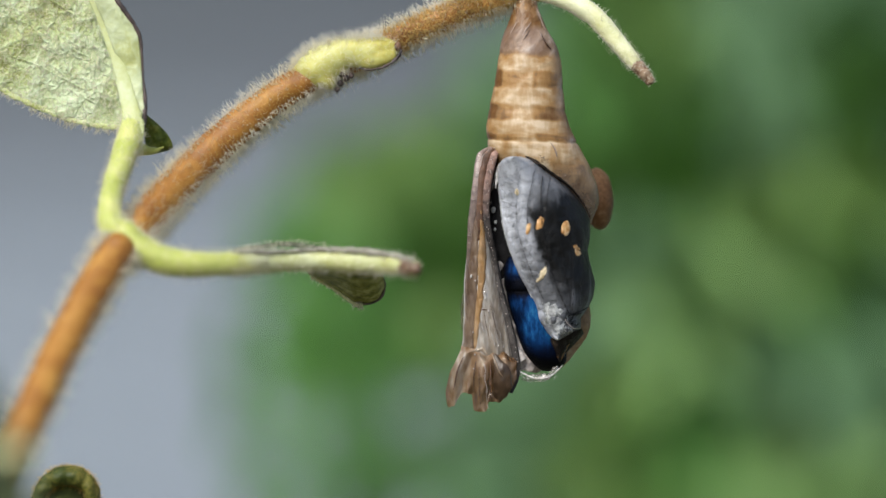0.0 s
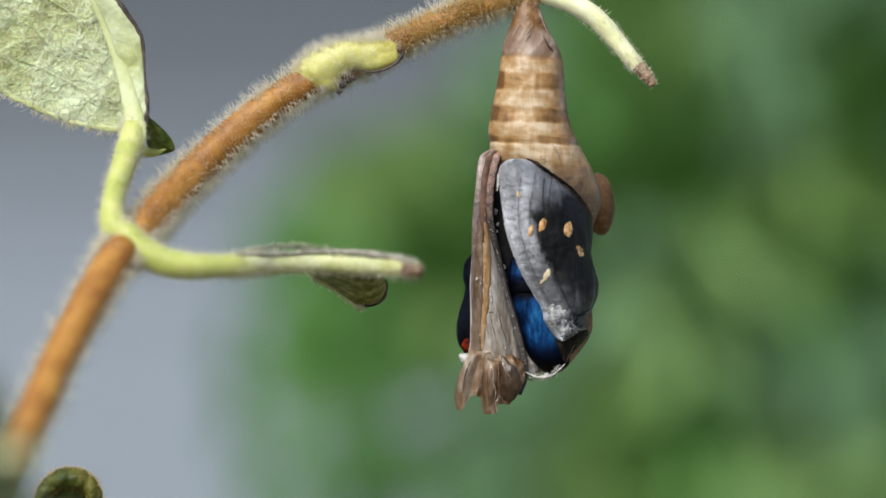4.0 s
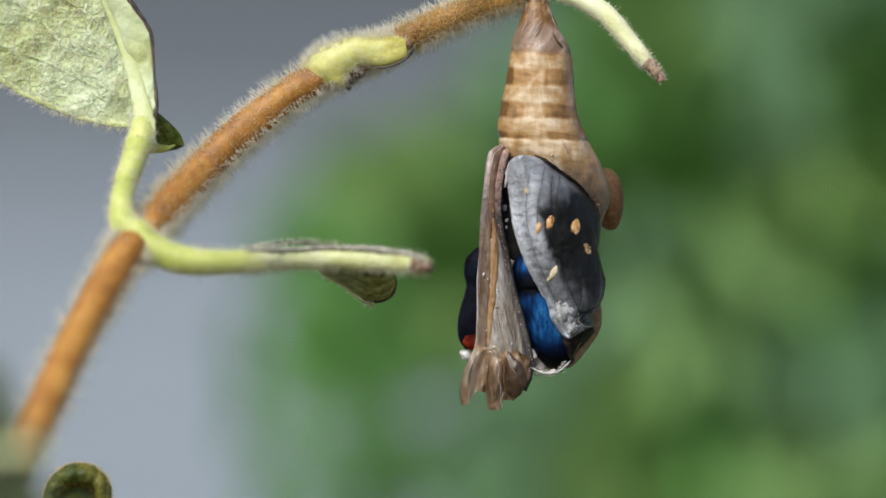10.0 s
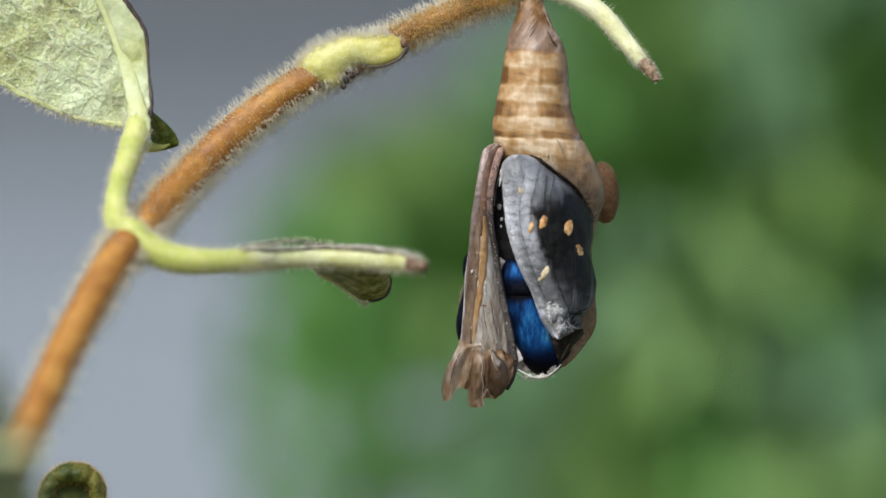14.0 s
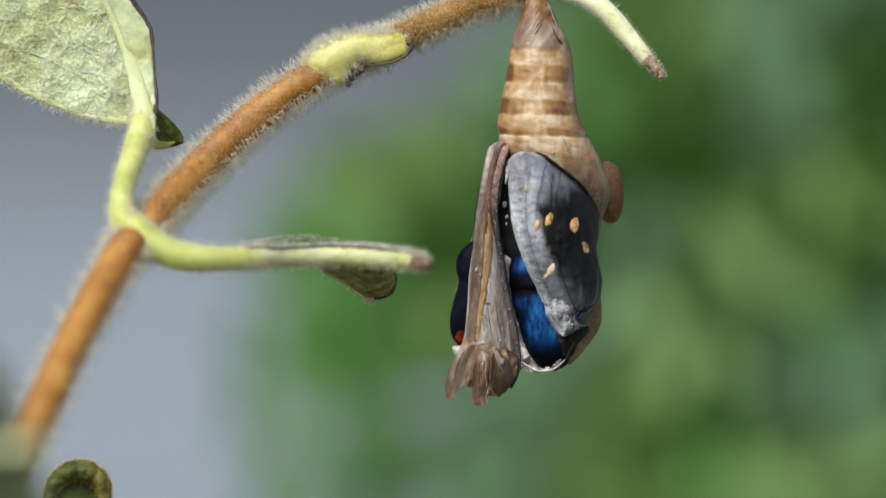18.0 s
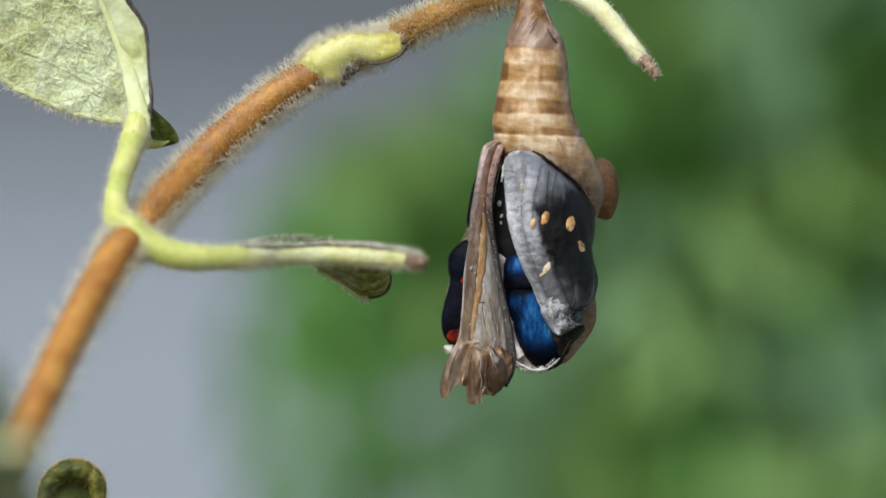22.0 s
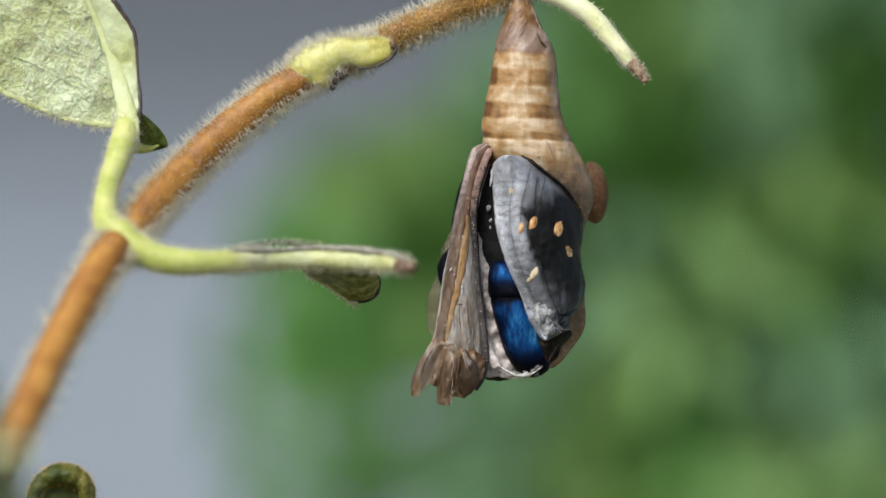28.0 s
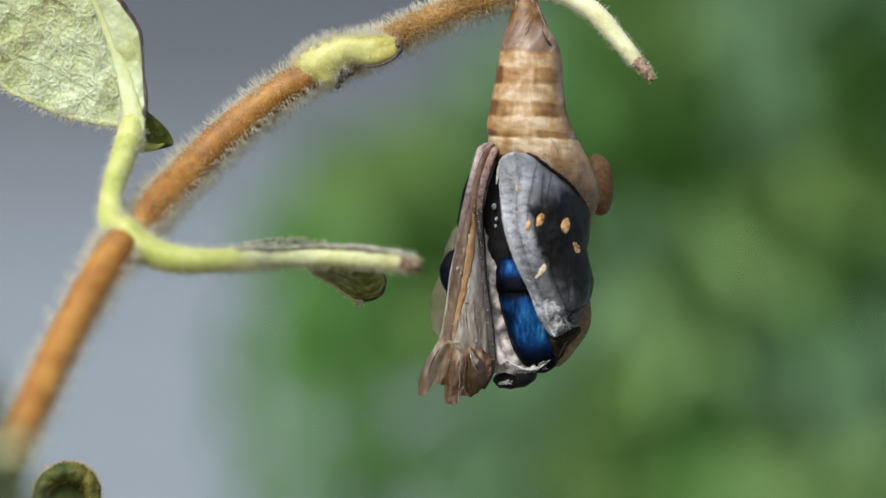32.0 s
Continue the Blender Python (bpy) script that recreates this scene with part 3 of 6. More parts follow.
RED = surf("red_patch", [(0.38, (0.02, 0.002, 0.002)), (0.55, (0.14, 0.013, 0.003)), (0.7, (0.3, 0.036, 0.005))], 260, 0.75, 0.1, 0.2, spec=0.05)
SILK = surf("white_fluff", [(0.3, (0.42, 0.4, 0.37)), (0.6, (0.76, 0.75, 0.73))], 1800, 0.5, 0.15, 0.5, through_light=0.25)
LINING = surf("papery_lining", [(0.3, (0.1, 0.08, 0.07)), (0.4, (0.4, 0.35, 0.32)), (0.52, (0.66, 0.61, 0.58)), (0.68, (0.85, 0.83, 0.82))], 260, 0.45, 0.15, 0.5, 3000, coat=0.2, through_light=0.2)
FILM = surf("clear_skin", [(0.3, (0.25, 0.195, 0.14)), (0.42, (0.39, 0.335, 0.275)), (0.53, (0.56, 0.52, 0.47)), (0.64, (0.8, 0.78, 0.77))], 230, 0.22, 0.1, 0.6, 2800, coat=1.0, coat_rough=0.08, through_light=0.3, stretch=(1.8, 1, 0.4), clear=0.12, relief=0.0003, detail=5.0)
RIDGE = surf("amber_ridge", [(0.3, (0.12, 0.055, 0.02)), (0.5, (0.28, 0.15, 0.065)), (0.7, (0.48, 0.33, 0.19))], 420, 0.25, 0.12, 0.4, coat=0.3, stretch=(3, 1, 0.5))
HAZE = surf("hazy_skin", [(0.32, (0.1, 0.07, 0.04)), (0.5, (0.23, 0.18, 0.12)), (0.7, (0.4, 0.34, 0.26))], 420, 0.3, 0.12, 0.6, 3000, coat=0.4, through_light=0.3, clear=0.6)
STRAP = banded("antenna_skin", [(0.0, (0.3, 0.2, 0.16)), (0.2, (0.34, 0.26, 0.23)), (0.45, (0.26, 0.2, 0.18)), (0.6, (0.15, 0.11, 0.09)), (1.0, (0.15, 0.1, 0.07))], 0.85, 0.36, 0.7, "v", 2000.0, 0.1, coat=0.45, mott_col=(0.05, 0.034, 0.03), spec=0.4)
DARKSTRAP = banded("dark_antenna_skin", [(0.0, (0.38, 0.24, 0.19)), (0.2, (0.3, 0.2, 0.17)), (0.34, (0.075, 0.064, 0.06)), (0.6, (0.09, 0.082, 0.078)), (0.85, (0.075, 0.066, 0.06)), (1.0, (0.045, 0.038, 0.034))], 0.9, 0.4, 0.6, "v", 2600.0, 0.1, mott_col=(0.015, 0.012, 0.012), spec=0.2)
UMBER = surf("umber_strap", [(0.3, (0.035, 0.016, 0.008)), (0.55, (0.1, 0.048, 0.026)), (0.8, (0.24, 0.14, 0.09))], 900, 0.33, 0.12, 0.5, coat=0.3)
SIDESKIN = surf("brown_side_skin", [(0.3, (0.09, 0.055, 0.033)), (0.48, (0.18, 0.12, 0.08)), (0.66, (0.3, 0.22, 0.15)), (0.8, (0.42, 0.34, 0.27))], 520, 0.3, 0.12, 0.6, 2600, coat=0.5, coat_rough=0.15, through_light=0.3, stretch=(1.6, 1, 0.5), clear=0.12, relief=0.0004)
AMBER = surf("amber_strip_skin", [(0.3, (0.25, 0.13, 0.045)), (0.5, (0.43, 0.255, 0.105)), (0.7, (0.56, 0.39, 0.22))], 300, 0.28, 0.1, 0.6, 2600, coat=0.4, coat_rough=0.2, through_light=0.35, stretch=(1.8, 1, 0.4), clear=0.22)
GLAZE = surf("wet_glaze_glint", [(0.3, (0.32, 0.28, 0.25)), (0.6, (0.58, 0.55, 0.52))], 900, 0.12, 0.06, 0.3, coat=1.0, coat_rough=0.05, through_light=0.3)
FROST = surf("frosted_wrinkle", [(0.3, (0.3, 0.24, 0.2)), (0.6, (0.56, 0.5, 0.46))], 900, 0.3, 0.1, 0.4, coat=0.5, through_light=0.3)
NECKFOLD = surf("neck_wrinkle", [(0.3, (0.2, 0.14, 0.11)), (0.6, (0.4, 0.31, 0.26))], 900, 0.45, 0.1, 0.5)
FRILL = surf("frill_skin", [(0.3, (0.07, 0.033, 0.014)), (0.42, (0.19, 0.105, 0.05)), (0.52, (0.36, 0.23, 0.13)), (0.62, (0.54, 0.42, 0.3)), (0.74, (0.76, 0.69, 0.61))], 210, 0.22, 0.12, 0.5, 1500, coat=0.8, coat_rough=0.14, through_light=0.4, stretch=(1.6, 1, 0.6), clear=0.14, relief=0.0005, detail=4.0)
BULB = surf("dark_frill_skin", [(0.34, (0.03, 0.017, 0.008)), (0.52, (0.085, 0.05, 0.027)), (0.66, (0.19, 0.125, 0.075)), (0.8, (0.4, 0.31, 0.23))], 150, 0.36, 0.12, 0.7, 2000, coat=0.25, coat_rough=0.3, through_light=0.3, stretch=(1.4, 1, 0.7), relief=0.0004, detail=3.0)
PALEFRILL = surf("pale_frill_skin", [(0.3, (0.24, 0.16, 0.095)), (0.48, (0.42, 0.33, 0.24)), (0.66, (0.64, 0.57, 0.48))], 420, 0.22, 0.1, 0.5, 2600, coat=0.9, coat_rough=0.08, through_light=0.3, stretch=(1.8, 1, 0.5), relief=0.0004)
CLEAR = surf("clear_film", [(0.3, (0.3, 0.27, 0.23)), (0.6, (0.6, 0.58, 0.54))], 520, 0.15, 0.08, 0.5, 2600, coat=1.0, coat_rough=0.06, through_light=0.3, clear=0.72)
# Greys for the wall's boards, palest at the bottom, darkest at the top.
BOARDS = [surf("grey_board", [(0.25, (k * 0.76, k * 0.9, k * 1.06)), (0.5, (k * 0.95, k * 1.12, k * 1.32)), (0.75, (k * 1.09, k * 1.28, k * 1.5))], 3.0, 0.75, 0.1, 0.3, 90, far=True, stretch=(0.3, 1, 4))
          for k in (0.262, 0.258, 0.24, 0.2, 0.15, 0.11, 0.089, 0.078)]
EARTH = surf("ground_soil", [(0.3, (0.07, 0.055, 0.04)), (0.5, (0.12, 0.1, 0.07)), (0.7, (0.09, 0.12, 0.05))], 2.0, 0.9, 0.08, 0.6, 60, far=True)
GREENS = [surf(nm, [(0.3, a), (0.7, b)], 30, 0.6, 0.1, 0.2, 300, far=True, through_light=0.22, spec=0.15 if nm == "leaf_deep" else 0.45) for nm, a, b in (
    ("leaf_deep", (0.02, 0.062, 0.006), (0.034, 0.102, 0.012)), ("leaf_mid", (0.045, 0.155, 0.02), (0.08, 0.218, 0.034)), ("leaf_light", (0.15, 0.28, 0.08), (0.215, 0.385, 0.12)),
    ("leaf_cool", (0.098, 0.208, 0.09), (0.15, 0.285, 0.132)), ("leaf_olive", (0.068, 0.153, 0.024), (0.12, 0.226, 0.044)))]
TWIGBARK = surf("shrub_bark", [(0.3, (0.06, 0.05, 0.035)), (0.7, (0.14, 0.11, 0.08))], 60, 0.8, 0.1, 0.4, 400, far=True)


# ---- mesh tools ----
def blend(ob, size, rounds=4):
    """Melts the pieces of a mesh into one skin."""
    md = ob.modifiers.new("melt", "REMESH")
    md.mode, md.voxel_size, md.use_smooth_shade = "VOXEL", size * U, True
    sm = ob.modifiers.new("ease", "SMOOTH")
    sm.factor, sm.iterations = 0.5, rounds
    return ob


class Shape:
    """Vertices, faces and a u, v for each vertex, in world metres."""

    def __init__(self):
        self.v, self.f, self.uv, self.mi = [], [], [], []

    def add(self, v, f, uv=None, mi=0):
        k = len(self.v)
        self.v.extend(v)
        self.f.extend([tuple(i + k for i in q) for q in f])
        self.uv.extend(uv if uv else [(0.5, 0.5)] * len(v))
        self.mi.extend([mi] * len(f))
        return self


def part(name, shape, material, parent=None, label="", pivot=None, smooth=True):
    """Links a shape as one mesh object, under a thing or a part; pivot: its own origin."""
    base = parent.matrix_world.translation if parent else Vector((0, 0, 0))
    o = Vector(pivot) if pivot is not None else (base if parent else Vector(shape.v[0]))
    me = bpy.data.meshes.new(name)
    me.from_pydata([tuple(Vector(p) - o) for p in shape.v], [], shape.f)
    for m in (material if isinstance(material, (list, tuple)) else [material]):
        me.materials.append(m)
    me.polygons.foreach_set("use_smooth", [smooth] * len(me.polygons))
    me.polygons.foreach_set("material_index", shape.mi)
    lay = me.uv_layers.new(name="UVMap")
    idx = np.zeros(len(me.loops), dtype=np.int32)
    me.loops.foreach_get("vertex_index", idx)
    lay.data.foreach_set("uv", np.array(shape.uv, dtype=np.float32)[idx].ravel())
    me.update()
    ob = new(name, me)
    if parent:
        ob.parent = parent
    ob.location = o - base
    ob.matrix_world = Matrix.Translation(o)
    if parent:
        ob.matrix_basis = Matrix.Translation(o - base)
    return tagged(ob, label) if label else ob


def thing(name, at, label, category, group="", kind=""):
    e = new(name)
    e.empty_display_size = 0.005
    e.location = at
    e.matrix_world = Matrix.Translation(at)
    return tagged(e, label, category, group, kind)


def spline(pts, n):
    """A smooth run of n places through the points (tuples of any length)."""
    a = np.array(pts, dtype=float)
    if len(a) == 2:
        return [tuple(a[0] + (a[1] - a[0]) * i / (n - 1)) for i in range(n)]
    a = np.vstack([2 * a[0] - a[1], a, 2 * a[-1] - a[-2]])
    out = []
    segs = len(a) - 3
    for i in range(n):
        s = min(segs - 1e-6, i / (n - 1) * segs)
        k = int(s)
        t = s - k
        p0, p1, p2, p3 = a[k:k + 4]
        out.append(tuple(0.5 * (2 * p1 + (p2 - p0) * t + (2 * p0 - 5 * p1 + 4 * p2 - p3) * t * t + (3 * p1 - p0 - 3 * p2 + p3) * t ** 3)))
    return out


def tube(pts, n=40, seg=20, deep=1.0, rough=0.0, wave=30.0, ribs=0.0, rib_len=8.0, ends=True):
    """A tube through plan points (x, y, d, radius); deep: depth of its section to its breadth; ribs: rings along it."""
    s = Shape()
    run = spline(pts, n)
    cs = [P(*r[:3]) for r in run]
    rs = [max(0.3, r[3]) * U for r in run]
    ln = 0.0
    rings, uvs = [], []
    for i, c in enumerate(cs):
        tg = (cs[min(i + 1, n - 1)] - cs[max(i - 1, 0)]).normalized()
        side = tg.cross(Vector((0, 1, 0)))
        side = side.normalized() if side.length > 1e-6 else Vector((1, 0, 0))
        up = side.cross(tg).normalized()
        if i:
            ln += (cs[i] - cs[i - 1]).length / U
        rr = rs[i] * (1 + ribs * math.sin(ln / rib_len * 2 * math.pi))
        for j in range(seg):
            a = 2 * math.pi * j / seg
            q = side * math.cos(a) + up * math.sin(a) * deep
            w = c + q * rr
            if rough:
                w = w + q * rr * rough * noise.noise(w / (U * wave))
            rings.append(w)
            uvs.append((j / seg, i / (n - 1)))
    f = []
    for i in range(n - 1):
        for j in range(seg):
            k = (j + 1) % seg
            f.append((i * seg + j, i * seg + k, (i + 1) * seg + k, (i + 1) * seg + j))
    if ends:
        rings += [cs[0], cs[-1]]
        uvs += [(0.5, 0.0), (0.5, 1.0)]
        a, b = n * seg, n * seg + 1
        f += [(a, (j + 1) % seg, j) for j in range(seg)]
        f += [(b, (n - 1) * seg + j, (n - 1) * seg + (j + 1) % seg) for j in range(seg)]
    return s.add(rings, f, uvs)


def loft(rows, n=48, seg=32, depth=0.85, rough=0.0, wave=40.0, grooves=(), groove=0.05, tilt=0.0, wrap=1.0):
    """An upright body from rows (y, left, right, d)."""
    s = Shape()
    run = spline(rows, n)
    vs, uvs = [], []
    for i, (y, a, b, d) in enumerate(run):
        c, h = (a + b) / 2, max(0.5, (b - a) / 2)
        k = 1.0
        for g in grooves:
            k -= groove * math.exp(-((y - g) / 2.4) ** 2)
        for j in range(seg):
            t = 2 * math.pi * j / seg
            px, pd = c + h * k * math.cos(t), d + h * k * depth * math.sin(t)
            py = y + tilt * math.cos(t) * h
            if rough:
                q = noise.noise(Vector((px, py, pd)) / wave) * rough * h
                px, pd = px + q * math.cos(t), pd + q * math.sin(t)
            vs.append(P(px, py, pd))
            uvs.append((j / seg, i / (n - 1)))
    f = []
    for i in range(n - 1):
        for j in range(seg):
            k = (j + 1) % seg
            f.append((i * seg + j, (i + 1) * seg + j, (i + 1) * seg + k, i * seg + k))
    f.append(tuple(range(seg)))
    f.append(tuple(reversed(range((n - 1) * seg, n * seg))))
    return s.add(vs, f, uvs)


def sheet(fn, nu=24, nv=32, thick=4.0):
    """A skin with thickness from fn(u, v) -> plan point (x, y, d)."""
    s = Shape()
    front, back, uvs = [], [], []
    for i in range(nv + 1):
        for j in range(nu + 1):
            u, v = j / nu, i / nv
            x, y, d = fn(u, v)
            front.append(P(x, y, d))
            back.append(P(x, y, d + thick))
            uvs.append((u, v))
    w = nu + 1
    k = len(front)
    f = []
    for i in range(nv):
        for j in range(nu):
            a = i * w + j
            f.append((a, a + w, a + w + 1, a + 1))
            f.append((k + a, k + a + 1, k + a + w + 1, k + a + w))
    for j in range(nu):
        f.append((j, j + 1, k + j + 1, k + j))
        a = nv * w + j
        f.append((a + 1, a, k + a, k + a + 1))
    for i in range(nv):
        a = i * w
        f.append((a + w, a, k + a, k + a + w))
        a = i * w + nu
        f.append((a, a + w, k + a + w, k + a))
    return s.add(front + back, f, uvs + uvs)


def hairs_on(pts, count, length, seed, thin=0.9, around=(0.0, 1.0), deep=1.0, lean=0.5, span=(0.0, 1.0), s=None):
    """Fine tapered hairs that stand on a tube's skin."""
    rng = random.Random(seed)
    s = s or Shape()
    run = spline(pts, 160)
    for _ in range(count):
        i = int((span[0] + (span[1] - span[0]) * rng.random()) * 157) + 1
        c, r = P(*run[i][:3]), run[i][3] * U
        tg = (P(*run[i + 1][:3]) - P(*run[i - 1][:3])).normalized()
        side = tg.cross(Vector((0, 1, 0))).normalized()
        up = side.cross(tg).normalized()
        a = 2 * math.pi * (around[0] + (around[1] - around[0]) * rng.random())
        q = side * math.cos(a) + up * math.sin(a) * deep
        q1 = q.normalized()
        root = c + q * r * 0.97
        way = (q1 + tg * rng.uniform(-lean, lean) + q1.cross(tg) * rng.uniform(-lean, lean)).normalized()
        add_hair(s, root, way, length * (0.3 + 0.85 * rng.random() ** 1.4) * U, thin * U, rng)
    return s


def add_hair(s, root, way, ln, th, rng):
    """One bent, tapered, three-sided hair."""
    a = way.orthogonal().normalized()
    b = way.cross(a)
    bend = a * rng.uniform(-0.25, 0.25) + b * rng.uniform(-0.25, 0.25)
    mid, tip = root + way * ln * 0.55 + bend * ln * 0.12, root + way * ln + bend * ln * 0.5
    vs = []
    for c, w in ((root, th), (mid, th * 0.7)):
        for k in range(3):
            t = 2 * math.pi * k / 3
            vs.append(c + (a * math.cos(t) + b * math.sin(t)) * w)
    vs.append(tip)
    f = [(0, 1, 4, 3), (1, 2, 5, 4), (2, 0, 3, 5), (3, 4, 6), (4, 5, 6), (5, 3, 6)]
    s.add(vs, f)


def curve_at(points, y):
    """Straight interpolation of (y, x) pairs."""
    return float(np.interp(y, [p[0] for p in points], [p[1] for p in points]))


def lobe(x, y, d, rx, ry, rd, lean=0.0, rough=0.12, seg=20, n=20, wave=20.0):
    """A lumpy rounded lobe."""
    s = Shape()
    vs, uvs = [], []
    ca, sa = math.cos(radians(lean)), math.sin(radians(lean))
    for i in range(n + 1):
        b = math.pi * i / n
        for j in range(seg):
            a = 2 * math.pi * j / seg
            q = Vector((math.sin(b) * math.cos(a), -math.cos(b), math.sin(b) * math.sin(a)))
            k = 1 + rough * noise.noise(Vector((q.x * rx + x, q.y * ry + y, q.z * rd)) / wave)
            px, py = q.x * rx * k, q.y * ry * k
            vs.append(P(x + px * ca - py * sa, y + px * sa + py * ca, d + q.z * rd * k))
            uvs.append((j / seg, i / n))
    f = []
    for i in range(n):
        for j in range(seg):
            k = (j + 1) % seg
            f.append((i * seg + j, (i + 1) * seg + j, (i + 1) * seg + k, i * seg + k))
    return s.add(vs, f, uvs)


# ---- setting ----
def plate(name, corners, material, label, thick):
    s = Shape()
    lo = [Vector(c) for c in corners]
    hi = [c + Vector(thick) for c in lo]
    s.add(lo + hi, [(0, 1, 2, 3), (7, 6, 5, 4), (0, 4, 5, 1), (1, 5, 6, 2), (2, 6, 7, 3), (3, 7, 4, 0)])
    ob = part(name, s, material, None, "", (0, 0, 0), smooth=False)
    return tagged(ob, label, kind="structure")


plate("ground", [(-60, -60, 0), (60, -60, 0), (60, 60, 0), (-60, 60, 0)], EARTH, "bare brown garden soil", (0, 0, -0.2))
WALL = plate("wall_back", [(-6, 2.24, 0), (6, 2.24, 0), (6, 2.24, 3.2), (-6, 2.24, 3.2)], BOARDS[1], "grey garden wall with added boards, darker towards the top", (0, 0.2, 0))
# Boards are added to step the wall's grey darker towards the top.
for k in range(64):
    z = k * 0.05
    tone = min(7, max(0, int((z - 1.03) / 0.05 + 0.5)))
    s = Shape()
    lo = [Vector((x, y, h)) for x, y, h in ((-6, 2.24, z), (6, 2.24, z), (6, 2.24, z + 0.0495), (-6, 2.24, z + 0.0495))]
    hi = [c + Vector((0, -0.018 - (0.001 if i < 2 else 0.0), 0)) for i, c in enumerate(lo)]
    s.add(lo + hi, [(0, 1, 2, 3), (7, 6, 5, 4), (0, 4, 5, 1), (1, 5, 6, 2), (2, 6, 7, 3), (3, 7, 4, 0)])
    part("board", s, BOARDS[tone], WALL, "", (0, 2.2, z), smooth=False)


# ---- the woody plant that carries the chrysalis ----
LOW = [(18, 815, -680, 28), (58, 725, -600, 30), (112, 612, -480, 31), (160, 522, -390, 32), (194, 466, -330, 33), (210, 440, -312, 31), (217, 428, -306, 24), (221, 421, -302, 9)]
STEM = [(216, 446, -240, 26), (240, 412, -200, 31), (285, 358, -142, 32), (345, 296, -84, 31), (425, 222, -46, 30),
        (505, 162, -24, 28), (590, 119, -10, 27), (680, 80, 0, 25), (760, 43, 8, 25), (835, 13, 14, 24), (905, -7, 16, 21), (960, -15, 16, 17)]
TWIG = [(950, -16, 14, 16), (1000, -1, 8, 17), (1048, 26, 4, 18), (1085, 66, 0, 16), (1114, 101, -4, 14), (1128, 117, -5, 11.5)]
NODE = [(518, 145, -8, 12), (534, 136, -16, 25), (552, 126, -22, 33), (574, 115, -26, 35), (594, 104, -28, 31), (614, 95, -30, 26), (636, 94, -30, 27), (658, 94, -28, 28), (682, 91, -26, 25), (699, 90, -22, 17), (707, 89, -18, 6)]
PETIOLE = [(232, 430, -262, 20), (205, 408, -262, 27), (194, 380, -245, 22), (200, 335, -200, 20), (216, 285, -150, 22), (231, 240, -112, 23), (231, 205, -80, 15), (224, 165, -56, 8)]
MIDRIB = [(238, 275, -128, 6), (238, 245, -122, 17), (235, 215, -108, 19), (228, 180, -92, 15), (211, 118, -74, 11), (187, 48, -60, 10), (158, -20, -50, 9)]
SIDE = [(200, 402, -282, 18), (222, 414, -290, 22), (246, 438, -296, 25), (285, 459, -300, 25), (340, 468, -300, 22), (410, 467, -270, 19.5), (450, 465, -250, 17), (490, 464, -222, 11)]
MIDPALE = [(405, 467, -272, 17), (440, 465, -255, 19), (480, 463, -230, 18), (560, 462, -210, 17), (640, 465, -240, 16.5), (700, 470, -290, 16), (736, 476, -328, 13)]


